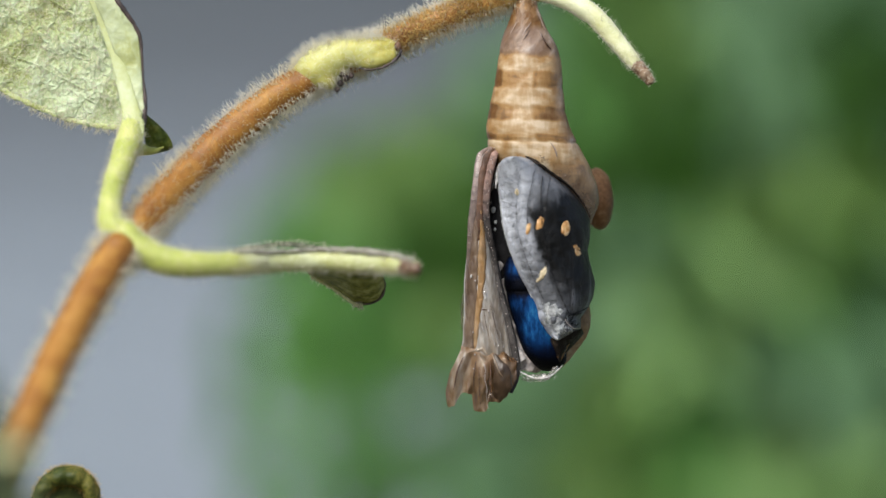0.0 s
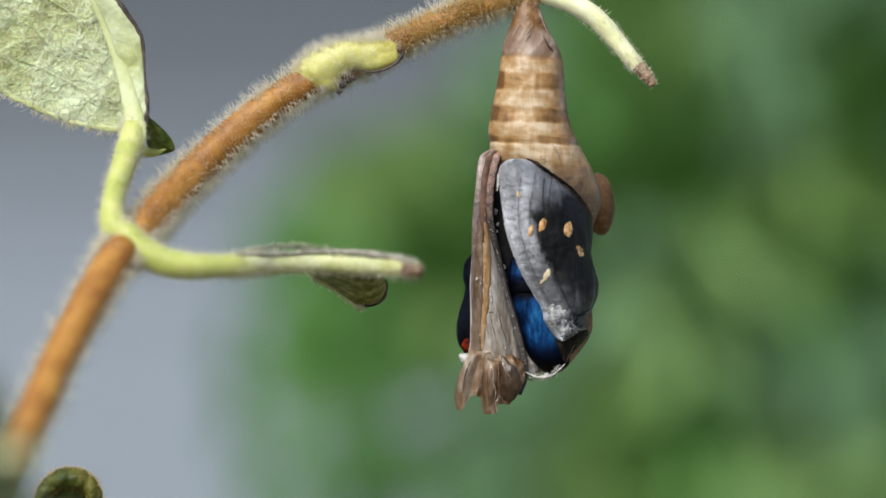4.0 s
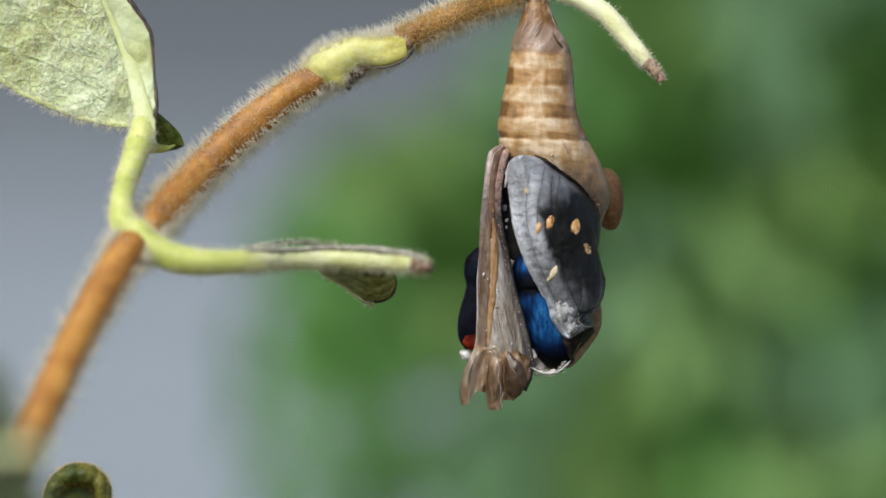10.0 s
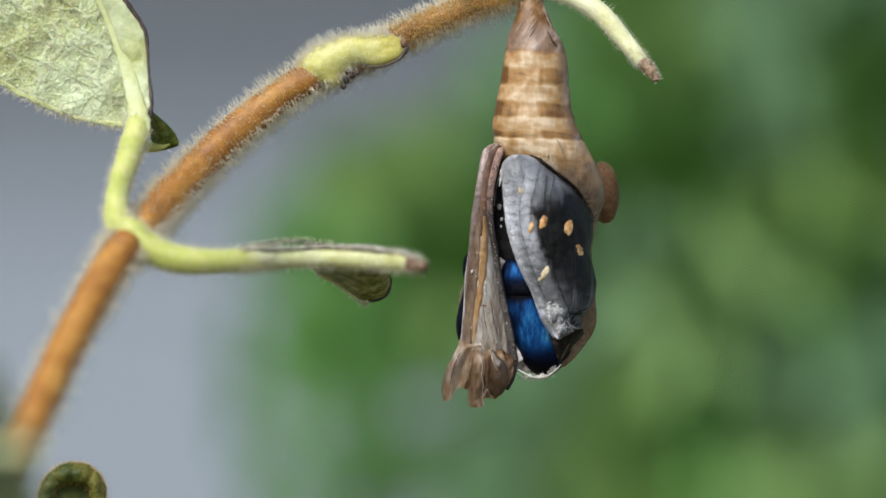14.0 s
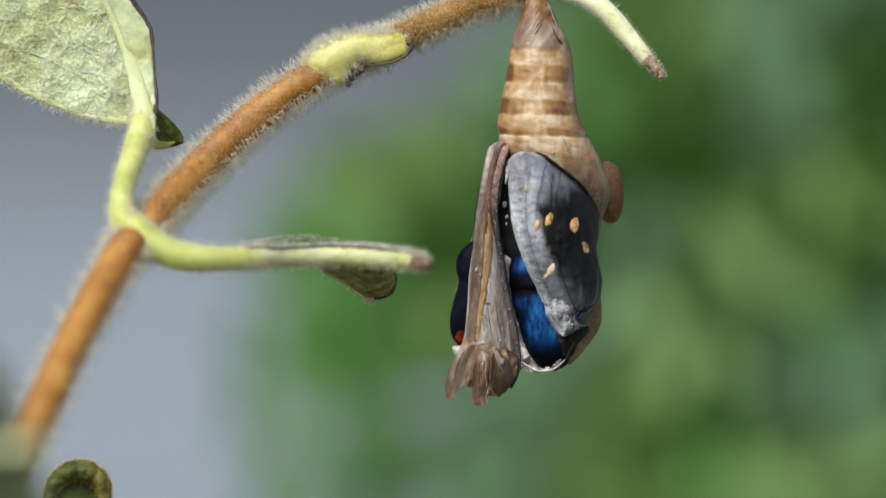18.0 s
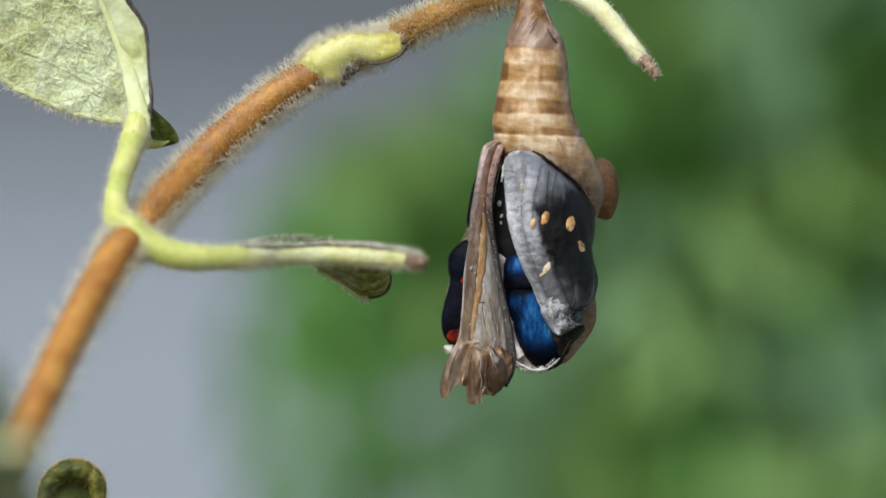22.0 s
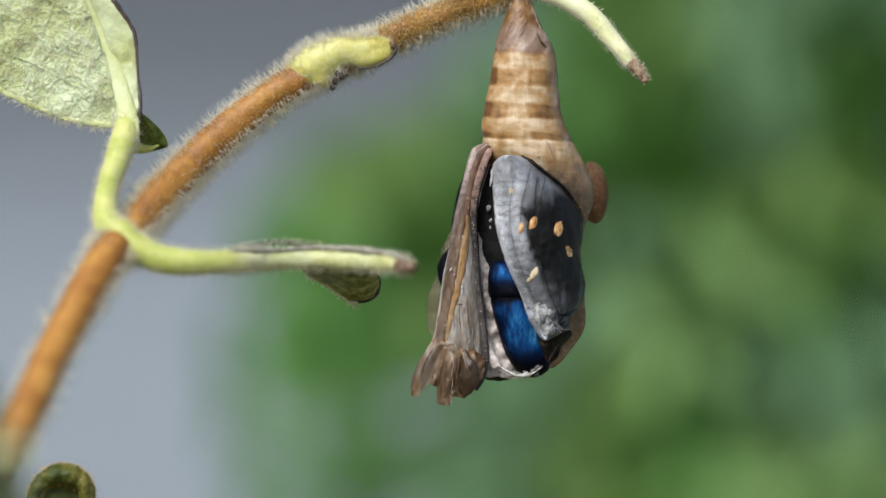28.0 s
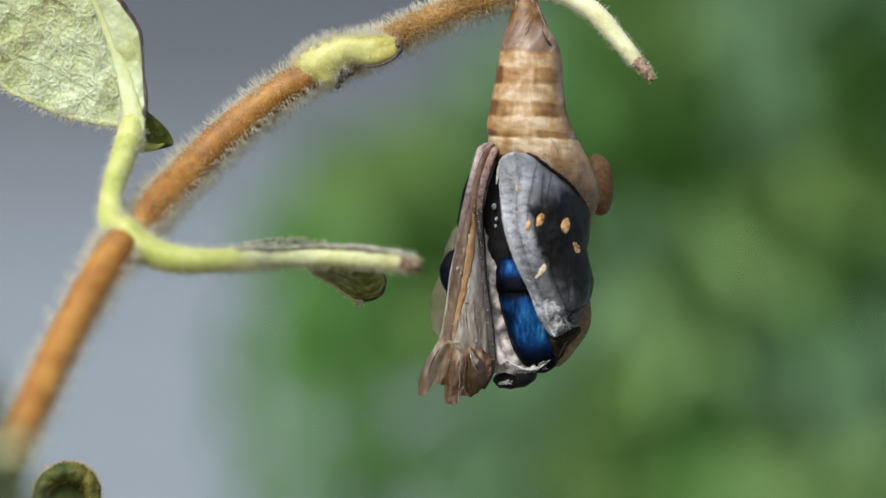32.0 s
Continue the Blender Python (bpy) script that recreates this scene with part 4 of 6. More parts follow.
def make_plant():
    plant = thing("plant_sprig", P(18, 815, -680), "brown hairy climbing stem with lime green leaf stalks", "plant")
    stem = part("stem", tube(STEM, 90, 28, 1.0, 0.07, 25), BARK, plant, "rusty brown bark set with pale hairs")
    low = part("stem", tube(LOW, 60, 28, 1.0, 0.03, 40), BARK, plant, "rusty brown bark set with pale hairs")
    lh = hairs_on(LOW, 800, 30, 33, 0.5, span=(0.0, 0.75), around=(-0.13, 0.13))
    hairs_on(LOW, 800, 30, 34, 0.5, span=(0.0, 0.75), around=(0.37, 0.63), s=lh)
    tagged(part("stem_hairs", lh, HAIR, low, "fine pale hairs"), kind="stuff")
    hs = hairs_on(STEM, 3600, 28, 3, 0.5, span=(0.0, 0.97), around=(-0.15, 0.15), lean=0.7)
    hairs_on(STEM, 3600, 28, 31, 0.5, span=(0.0, 0.97), around=(0.35, 0.65), lean=0.7, s=hs)
    hairs_on(STEM, 2600, 34, 35, 0.42, span=(0.0, 0.62), around=(0.3, 0.56), lean=0.8, s=hs)
    hairs_on(STEM, 1700, 14, 32, 0.45, span=(0.0, 0.97), lean=1.2, s=hs)
    tagged(part("stem_hairs", hs, HAIR, stem, "fine pale hairs"), kind="stuff")
    gold = hairs_on(STEM, 4200, 15, 36, 0.5, span=(0.62, 0.98), around=(0.55, 0.95), lean=1.6)
    hairs_on(STEM, 1500, 11, 37, 0.4, span=(0.0, 0.6), around=(0.55, 0.95), lean=1.8, s=gold)
    tagged(part("golden_down", gold, GOLD, stem, "short golden down"), kind="stuff")
    part("twig", tube(TWIG, 40, 20, 1.0, 0.08, 20), CREAM, plant, "pale yellow broken twig")
    tagged(part("twig_hairs", hairs_on(TWIG, 1100, 12, 4, 0.32, lean=0.9), HAIR, plant), kind="stuff")
    part("twig_tip", tube([(1120, 107, -5, 10), (1128, 117, -6, 12), (1138, 128, -6, 11), (1147, 139, -5, 9.5), (1152, 146, -5, 8), (1154, 149, -5, 3)], 26, 16, 1, 0.2, 8), TIP, plant, "dry brown broken end")
    tagged(part("tip_hairs", hairs_on([(1130, 118, -6, 11.5), (1143, 132, -6, 10), (1155, 149, -5, 5)], 160, 10, 41, 0.4, lean=1.0), HAIR, plant), kind="stuff")
    body = tube(NODE, 60, 28, 0.85, 0.07, 26)
    for bit in (tube([(556, 122, -26, 20), (570, 132, -32, 21), (581, 144, -32, 17), (589, 156, -30, 8)], 20, 18, 0.9, 0.1, 14),
                tube([(628, 103, -34, 14), (655, 105, -38, 18), (680, 101, -38, 17), (698, 94, -34, 12)], 20, 14, 0.8, 0.1, 12)):
        body.add(bit.v, bit.f, bit.uv)
    node = blend(part("node", body, YOLK, plant, "swollen yellow leaf base torn off at one side"), 1.8, 14)
    tagged(part("node_hairs", hairs_on(NODE, 500, 24, 5, 0.42, span=(0.02, 0.45), around=(0.4, 0.62), s=hairs_on(NODE, 900, 24, 55, 0.42, span=(0.05, 0.8), around=(-0.12, 0.08), s=hairs_on(NODE, 800, 12, 56, 0.3, span=(0.0, 0.95), around=(0.5, 1.0), lean=1.6))), HAIR, node), kind="stuff")
    part("torn_edge", tube([(636, 121, -44, 1.0), (656, 124, -48, 2.0), (680, 118, -50, 2.2), (697, 108, -48, 2.8), (707, 97, -40, 3), (709, 85, -34, 2)], 40, 10, 1, 0.8, 5), DARKRIM, node, "dark withered torn edge")
    part("scar", lobe(703, 82, -36, 6, 8, 6, 0, 0.4), DRIED, node, "brown leaf scar")
    for x, y, r in ((597, 159, 5), (602, 148, 6), (612, 138, 7), (606, 132, 5), (622, 134, 5)):
        part("crumb", lobe(x, y, -40, r, r, r, 0, 0.4, 10, 8, 6), DARKRIM, node, "black dried crumb")
    stalk = tube(PETIOLE, 54, 22, 1.0, 0.05, 30)
    more = lobe(222, 416, -262, 34, 20, 30, 28, 0.1)
    blend(part("leaf_stalk", stalk.add(more.v, more.f, more.uv), LIME, plant, "lime green downy stalk and swollen node"), 2.2)
    tagged(part("stalk_hairs", hairs_on(PETIOLE, 1500, 14, 6, 0.38), HAIR, plant), kind="stuff")
    # the broad leaf, seen from below
    leaf = part("leaf_midrib", tube(MIDRIB, 60, 18, 0.2, 0.15, 14), PALERIB, plant, "pale yellow-green midrib")

    def edge_low(u):
        w = u * 1.3
        return 236 - 255 * w, 229 + 12 * math.sin(w * 3.0) - 82 * w ** 1.4

    def blade(u, v):
        mx, my = 236 - 76 * v - 8 * math.sin(v * 3.1), 228 - 268 * v
        ex, ey = edge_low(u)
        x = ex - 70 * v * max(0.0, 1 - u * 1.3) + 4 * v
        y = ey - 268 * v
        k = noise.noise(Vector((x, y, 0)) / 42.0) * 9 + noise.noise(Vector((x, y, 7)) / 16.0) * 3.0
        return x, y, -52 + 30 * u + 14 * v + k + 10 * math.sin(u * 3)
    part("leaf_blade", sheet(blade, 70, 70, 5), LEAFPALE, leaf, "pale green felted underside")
    rim = [(*edge_low(u)[:2], blade(u, 0)[2] - 1, 3.4) for u in (0.06, 0.2, 0.35, 0.5, 0.65, 0.8, 1.0)]
    part("leaf_rim", tube([(x, y - 3.0, d - 0.5, 4.5) for x, y, d, r in rim], 80, 10, 0.25, 0.7, 7), OLIVERIM, leaf, "yellow-green rolled rim")
    tagged(part("rim_hairs", hairs_on(rim, 800, 17, 8, 0.5, lean=0.9), HAIR, leaf), kind="stuff")
    for k, (v0, u1, v1) in enumerate(((0.22, 0.9, 0.16), (0.46, 1.0, 0.42), (0.7, 1.0, 0.72))):
        pts = []
        for i in range(7):
            t = i / 6
            x, y, d = blade(0.1 + (u1 - 0.1) * t, v0 + (v1 - v0) * t + 0.1 * math.sin(t * 3.1))
            pts.append((x, y + 3 * math.sin(t * 9 + k), d - 0.8, 2.0 - 1.0 * t))
        part("side_vein", tube(pts, 40, 8, 0.35, 0.6, 7), LEAFPALE, leaf)
    rng = random.Random(12)
    down = Shape()
    for _ in range(5200):
        u, v = rng.random(), rng.random()
        x, y, d = blade(u, v)
        a = rng.uniform(0, 6.28)
        way = Vector((math.cos(a), -0.6, math.sin(a))).normalized()
        add_hair(down, P(x, y, d - 0.5), way, U * rng.uniform(6, 17), U * 0.36, rng)
    tagged(part("leaf_down", down, HAIR, leaf, "fine whitish down"), kind="stuff")

    right = [(-25, 186), (0, 203), (30, 226), (50, 241), (75, 246), (100, 249), (150, 252), (185, 255), (210, 254), (235, 250), (255, 246)]
    mid = [(-25, 155), (0, 166), (45, 186), (110, 208), (180, 224), (225, 226), (255, 222)]

    def fold(u, v):
        y = -25 + 280 * v
        a, b = curve_at(mid, y), curve_at(right, y)
        x = a + (b - a) * u
        return x, y, -70 - 26 * max(0.0, (y - 120) / 135.0) - 8 * u - 5 * math.sin(u * 3.14) + noise.noise(Vector((x, y, 3)) / 22.0) * 4
    part("leaf_fold", sheet(fold, 16, 50, 4), LEAFSMOOTH, leaf, "folded narrow half of the pale leaf")
    fr = [(*fold(1.0, v)[:2], fold(1.0, v)[2] + 2, 3.2 + 1.5 * math.sin(v * 9)) for v in (0.0, 0.15, 0.3, 0.45, 0.6, 0.75, 0.9, 1.0)]
    part("fold_rim", tube([(x + 2, y, d, r) for x, y, d, r in fr], 50, 8, 1, 0.5, 8), DARKRIM, leaf, "dark browned rim")

    def ear(u, v):
        y = 196 + 72 * v
        a = 252 + 6 * v
        b = 258 + 48 * math.sin(min(1.0, v * 1.15) * 1.62) * (1 if v < 0.87 else (1 - v) / 0.13 * 0.75 + 0.25)
        x = a + (b - a) * u
        return x, y + 6 * u, -30 - 16 * math.sin(u * 3.1) + noise.noise(Vector((x, y, 5)) / 9.0) * 4
    part("leaf_ear", sheet(ear, 14, 20, 5), LEAFDARK, leaf, "dark green curled basal lobe")
    part("ear_rim", tube([(236, 262, -60, 14), (254, 266, -52, 10), (272, 267, -46, 6), (286, 262, -42, 3), (294, 257, -38, 1.5)], 20, 10, 1, 0.25, 10), LIME, leaf)

    # the second leaf, seen edge on
    second = part("side_stalk", tube(SIDE, 80, 22, 1.0, 0.06, 30), LIME, plant, "lime green side stalk")
    part("pale_midrib", tube(MIDPALE, 60, 20, 1.0, 0.08, 20), PALELIME, second, "pale cream midrib")
    tagged(part("side_hairs", hairs_on(SIDE, 1500, 16, 9, 0.38, s=hairs_on(MIDPALE, 1500, 15, 19, 0.38)), HAIR, second), kind="stuff")
    part("side_tip", tube([(704, 471, -294, 10), (720, 474, -316, 13.5), (733, 476, -329, 11.5), (740, 478, -336, 8), (744, 479, -340, 3)], 16, 14, 1, 0.2, 9), TIP, second, "reddish brown tip")

    def upper(u, v):
        x = 415 + 325 * u
        top = 441 - 13 * math.exp(-((x - 505) / 62.0) ** 2) + 20 * max(0.0, (x - 560) / 180.0) ** 1.3
        low = top + 9
        return x, top + (low - top) * v, -60 - 60 * v - 130 * u + noise.noise(Vector((x, v * 30, 2)) / 13.0) * 8
    part("upper_half", sheet(upper, 50, 10, 4), LEAFBLACK, second, "dark green upper half of the rolled leaf")
    tagged(part("upper_hairs", hairs_on([(430, 440, -130, 2), (480, 432, -140, 2), (530, 430, -150, 2), (580, 437, -170, 2)], 300, 9, 61, 0.4, lean=1.0), HAIR, second), kind="stuff")
    part("upper_rim", tube([(412, 446, -280, 2), (450, 446, -264, 3.5), (505, 445, -236, 4), (560, 443, -220, 4.5), (620, 443, -241, 5), (680, 450, -284, 5.5), (715, 459, -314, 5.5), (737, 469, -336, 4)], 70, 12, 0.8, 0.6, 12), RIMGREY, second, "grey-brown dried rim")

    def under(u, v):
        x = 545 + 136 * u
        top = 470
        low = float(np.interp(x, [545, 590, 628, 655, 672, 681], [485, 509, 536, 538, 528, 508]))
        return x - 6 * (1 - v), top + (low - top) * v, -190 + 190 * v + noise.noise(Vector((x, v * 40, 4)) / 12.0) * 6
    part("under_half", sheet(under, 36, 18, 4), MOSS, second, "olive green drooping half of the rolled leaf")
    ur = [(548, 487, -10, 2.5), (590, 511, 0, 3), (628, 538, 0, 3), (642, 539, 0, 3)]
    part("under_rim", tube(ur, 30, 8, 1, 0.4, 8), VEIN, second)
    part("under_edge", tube([(640, 539, 0, 2), (660, 536, 0, 2.2), (675, 525, 0, 2.6), (681, 505, 0, 2.8), (676, 488, -30, 2.6)], 24, 8, 1, 0.4, 8), DARKRIM, second, "blackened leaf edge")
    tagged(part("under_hairs", hairs_on(ur, 260, 10, 10, 0.6, lean=0.9), HAIR, second), kind="stuff")
    return plant


plant = make_plant()


# a leaf curled into a roll, low down, and a broad leaf close to the lens, all on the same plant
def make_low_leaves():
    foot = [(18, 815, -680, 27), (-30, 960, -760, 30), (-70, 1400, -700, 40)]
    gx = P(-70, 1400, -700)
    root = tube(foot, 20, 16, 1, 0.05, 30)
    part("lower_stem", root, BARK, plant)
    down = Shape()
    vs, f = [], []
    for i in range(13):
        z = gx.z + 0.004 - (gx.z + 0.034) * i / 12
        x = gx.x + 0.012 * math.sin(i * 0.5) * (i > 0)
        for j in range(10):
            t = 2 * math.pi * j / 10
            r = (0.0014 + 0.003 * i / 12)
            vs.append(Vector((x + r * math.cos(t), gx.y + r * math.sin(t), z)))
    for i in range(12):
        for j in range(10):
            k = (j + 1) % 10
            f.append((i * 10 + j, (i + 1) * 10 + j, (i + 1) * 10 + k, i * 10 + k))
    down.add(vs, f)
    part("root_stem", down, BARK, plant)
    pts = [(62, 960, -60, 8), (68, 890, -60, 11), (84, 856, -60, 15), (116, 842, -62, 18), (146, 850, -60, 17), (163, 878, -60, 14), (170, 960, -60, 10)]
    roll = part("curled_leaf", tube(pts, 70, 18, 1.6, 0.22, 13), OLIVE, plant, "olive green leaf curled into a hairy roll")
    # Dark lobe plugs the roll's opening; the hollow's shade is in its colour.
    part("hollow", lobe(118, 916, -52, 52, 62, 12, 0, 0.1), HOLLOW_SHADE, roll, "dark lobe in the roll, its shade painted in")
    part("curl_stalk", tube([(116, 960, -40, 12), (60, 1010, -300, 11), (-20, 1000, -700, 10)], 24, 12), LIME, roll)
    tagged(part("roll_hairs", hairs_on(pts, 700, 11, 14, 0.4, around=(-0.2, 0.3), lean=1.0, s=hairs_on(pts, 500, 12, 15, 0.4, around=(0.5, 1.0), lean=1.6)), GOLD, roll), kind="stuff")

    def fn(u, v):
        y = 640 + 330 * v
        right = -28 + 118 * v ** 0.9
        x = -190 + (right + 190) * u
        return x, y, -1900 + 60 * math.sin(u * 3) + noise.noise(Vector((x, y, 1)) / 60.0) * 10
    blade = part("near_leaf", sheet(fn, 20, 24, 6), LEAFNEAR, plant, "broad grey-green leaf close to the lens")
    part("vein", tube([(-190, 812, -1912, 9), (-60, 806, -1880, 9), (60, 800, -1890, 6)], 20, 10), VEIN, blade, "pale vein")
    part("near_stalk", tube([(-100, 960, -1890, 12), (-90, 1100, -1400, 12), (-50, 1200, -720, 12)], 24, 12), LIME, blade)


make_low_leaves()


# ---- the chrysalis ----
PUPA_AT = P(928, -6, 10)
pupa = thing("chrysalis", PUPA_AT, "split tan and charcoal butterfly chrysalis hanging from a stem", "chrysalis")

ABD = [(-6, 910, 948, 10), (12, 908, 952, 6), (30, 904, 959, 2), (48, 897, 967, 0), (72, 888, 981, 0), (100, 883, 992, 0), (130, 878, 995, 0), (160, 873, 997, 0),
       (192, 866, 1001, 2), (224, 862, 1010, 4), (252, 862, 1022, 8), (278, 868, 1036, 14), (304, 878, 1049, 24), (330, 892, 1057, 36), (360, 905, 1058, 52), (395, 925, 1045, 66)]
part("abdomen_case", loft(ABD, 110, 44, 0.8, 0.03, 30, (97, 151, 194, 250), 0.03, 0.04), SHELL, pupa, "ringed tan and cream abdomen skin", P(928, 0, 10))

WL = [(277, 903), (280, 893), (285, 887), (293, 883), (305, 881), (330, 882), (360, 885), (400, 890), (440, 901), (470, 912), (500, 926), (525, 941), (542, 949), (554, 952), (565, 954), (576, 960), (588, 969), (598, 976), (602, 984)]
WR = [(277, 922), (280, 932), (285, 942), (293, 953), (305, 969), (318, 988), (332, 1006), (350, 1022), (370, 1036), (390, 1044), (409, 1045), (429, 1043), (444, 1040), (464, 1044), (484, 1049), (499, 1053), (514, 1052), (529, 1049), (544, 1041), (555, 1034), (563, 1028), (582, 1028), (588, 1021), (595, 1008), (602, 990)]


def wing_depth(u, v):
    b = max(0.0, 1 - abs(2 * u - 1) ** 2.3) ** 0.6
    return 8 - 58 * math.exp(-v * 5.2) - (34 + 62 * math.sin(min(1.0, v * 1.25 + 0.12) * math.pi * 0.62)) * b * (1 - 0.35 * v) - 26 * (1 - u)


def wing_at(x, y):
    a, b = curve_at(WL, y), curve_at(WR, y)
    u = min(1.0, max(0.0, (x - a) / max(1.0, b - a)))
    return wing_depth(u, min(1.0, (y - 277) / 313.0))


def wing_fn(u, v):
    y = 277 + 325 * v
    a, b = curve_at(WL, y), curve_at(WR, y)
    x = a + (b - a) * u
    d = wing_depth(u, min(1.0, (y - 277) / 313.0))
    d += 2.6 * noise.noise(Vector((x / 14.0, y / 34.0, 1))) + 1.5 * noise.noise(Vector((x, y, 5)) / 16.0)
    rough_foot = max(0.0, min(1.0, (y - 520) / 40.0))
    d += rough_foot * (4.0 * noise.noise(Vector((x, y, 3)) / 11.0) + 2.0 * noise.noise(Vector((x, y, 8)) / 5.0))
    if u < 0.4:
        d += 0.9 * math.sin(y / 2.9 + 4 * noise.noise(Vector((x, y, 9)) / 20.0)) * (1 - u / 0.4)
    return x, y, d


WING_AT = P(935, 285, -20)
wing_skin_shape = sheet(wing_fn, 84, 120, 4)
wing_skin_shape.uv = [(u * (curve_at(WR, 277 + 325 * v) - curve_at(WL, 277 + 325 * v)) / 150.0, v * 325 / 313.0) for u, v in wing_skin_shape.uv]
wing = part("wing_case", wing_skin_shape, WING, pupa, "charcoal wing pad with silvery front band", WING_AT)


def wing_patch(name, x, y, rx, ry, lean, material, label="", rag=0.25, proud=1.6, seed=0):
    s = Shape()
    ca, sa = math.cos(radians(lean)), math.sin(radians(lean))
    vs, f = [], []
    rings, seg = 4, 22
    for k in range(rings + 1):
        for j in range(seg):
            t = 2 * math.pi * j / seg
            q = (k / rings) * (1 + rag * noise.noise(Vector((math.cos(t) * 1.3, math.sin(t) * 1.3, seed))))
            px, py = rx * q * math.cos(t), ry * q * math.sin(t)
            X, Y = x + px * ca - py * sa, y + px * sa + py * ca
            lift = proud if k < rings else -1.0
            vs.append(P(X, Y, wing_at(X, Y) - lift - 1.2))
    for k in range(rings):
        for j in range(seg):
            m = (j + 1) % seg
            f.append((k * seg + j, (k + 1) * seg + j, (k + 1) * seg + m, k * seg + m))
    s.add(vs, f)
    return part(name, s, material, wing, label)


for k, (x, y, rx, ry, lean) in enumerate(((915, 340, 4, 5.5, 0), (935, 404, 4, 12, 14), (956, 395, 6.5, 12, 20), (1001, 405, 8, 13, 4), (1023, 445, 6.5, 9.5, -15), (1019, 438, 4, 5, -40), (962, 484, 6, 11, 30), (954, 495, 2.5, 8, 48))):
    wing_patch("spot", x, y, rx, ry, lean, SPOT if 0 < k < 6 else PALESPOT, "orange spot" if 0 < k < 6 else "pale yellowish spot", 0.25, 0.3, k)
wing_patch("dust", 981, 568, 18, 31, -48, DUST, "greyish white dusty patch", 0.7, 0.1, 9)
wing_patch("dust", 974, 556, 17, 19, -30, DUST, "greyish white dusty patch", 0.8, 0.4, 7)
drng = random.Random(91)
for k in range(110):
    a, q = drng.uniform(0, 6.28), drng.uniform(0.3, 1.2)
    px, py = 18 * q * math.cos(a), 34 * q * math.sin(a)
    X, Y = 980 + px * 0.67 + py * 0.74, 566 - px * 0.74 + py * 0.67
    if curve_at(WL, Y) < X < curve_at(WR, Y) and Y < 600:
        wing_patch("dust", X, Y, drng.uniform(1, 2.8), drng.uniform(1, 3.4), drng.uniform(0, 90), DUST, "", 0.9, 0.6, 10 + k)
for run, r in (([(963, 301), (958, 332), (958, 372), (963, 422), (974, 471), (985, 506), (998, 536), (1009, 558)], 0.6),
               ([(946, 302), (939, 337), (934, 362), (933, 398)], 0.35), ([(976, 306), (969, 341), (966, 381)], 0.35),
               ([(1013, 440), (1014, 470), (1015, 510), (1013, 550)], 0.4), ([(1041, 544), (1026, 552), (1006, 560), (999, 573)], 0.7),
               ([(990, 420), (998, 470), (1008, 520), (1010, 556)], 0.35), ([(920, 310), (914, 350), (915, 400), (928, 450), (948, 500), (962, 530)], 0.28)):
    pts = [(x, y, wing_at(x, y) - 2.2, r) for x, y in spline(run, 14)]
    part("vein", tube(pts, 50, 6, 1, 0.4, 5), BLACK, wing)
part("tip_ridge", tube([(x, y, wing_at(x, y) - 3, r) for x, y, r in ((1000, 566, 0.4), (1005, 573, 0.9), (1011, 579, 1.1), (1018, 582, 1.1), (1027, 581, 0.6))], 24, 8, 0.8, 0.5, 4), FROST, wing, "pale raised ridge at the wing tip")
for pts, mat, label in (
    ([(958, 60, -34, 0.6), (966, 76, -34, 1.6), (976, 88, -28, 0.8)], UMBER, "dark crease"),
    ([(906, 87, -29, 0.4), (914, 76, -33, 0.9), (924, 64, -33, 1.2), (932, 51, -30.5, 0.8), (940, 40, -24, 0.5)], NECKFOLD, "pale slanting wrinkle"),
    ([(911, 89, -33, 0.4), (919, 79, -35, 0.9), (929, 67, -35.5, 0.9), (937, 54, -32, 0.4)], UMBER, "dark slanting crease"),
    ([(892, 74, -15, 0.4), (899, 66, -20.5, 0.7), (908, 52, -23.5, 0.5), (914, 40, -22, 0.4)], NECKFOLD, "pale slanting wrinkle"),
    ([(950, 14, -10, 0.4), (955, 28, -11.5, 0.7), (960, 42, -12.5, 0.8), (966, 54, -15, 0.4)], NECKFOLD, "pale upright wrinkle"),
    ([(952, 54, -26, 0.4), (957, 60, -26, 1.0), (957, 72, -32, 0.4)], NECKFOLD, "pale bent wrinkle"),
    ([(962, 108, -36, 0.4), (964, 116, -36, 1.0), (965, 126, -36, 0.4)], NECKFOLD, "pale short wrinkle"),
    ([(974, 252, -56, 0.4), (980, 260, -54, 1.1), (984, 268, -52, 1.3), (985, 278, -50, 0.4)], NECKFOLD, "pale torn shard"),
):
    part("crease", tube(pts, 24, 8, 0.7, 0.5, 5), mat, pupa, label)
for k, (x0, y0, x1, y1) in enumerate(((1002, 570, 1020, 560), (1006, 578, 1022, 568), (1012, 580, 1018, 566), (1008, 562, 1030, 552), (1014, 576, 1024, 572))):
    pts = []
    for i in range(5):
        q = i / 4
        x, y = x0 + (x1 - x0) * q + 1.5 * math.sin(q * 5 + k), y0 + (y1 - y0) * q + 1.5 * math.cos(q * 4 + k)
        pts.append((x, y, wing_at(x, y) - 1.5, 1.6 * math.sin(0.3 + 2.5 * q) + 0.3))
    part("crumple", tube(pts, 20, 8, 0.8, 0.5, 4), WING, wing, "greyish crumpled fold")
part("shard", tube([(889, 284, -60, 1), (884, 296, -56, 3.0), (880, 314, -50, 2.8), (877, 334, -44, 1.0)], 20, 8, 0.6, 0.5, 5), SILK, wing, "white torn shard")


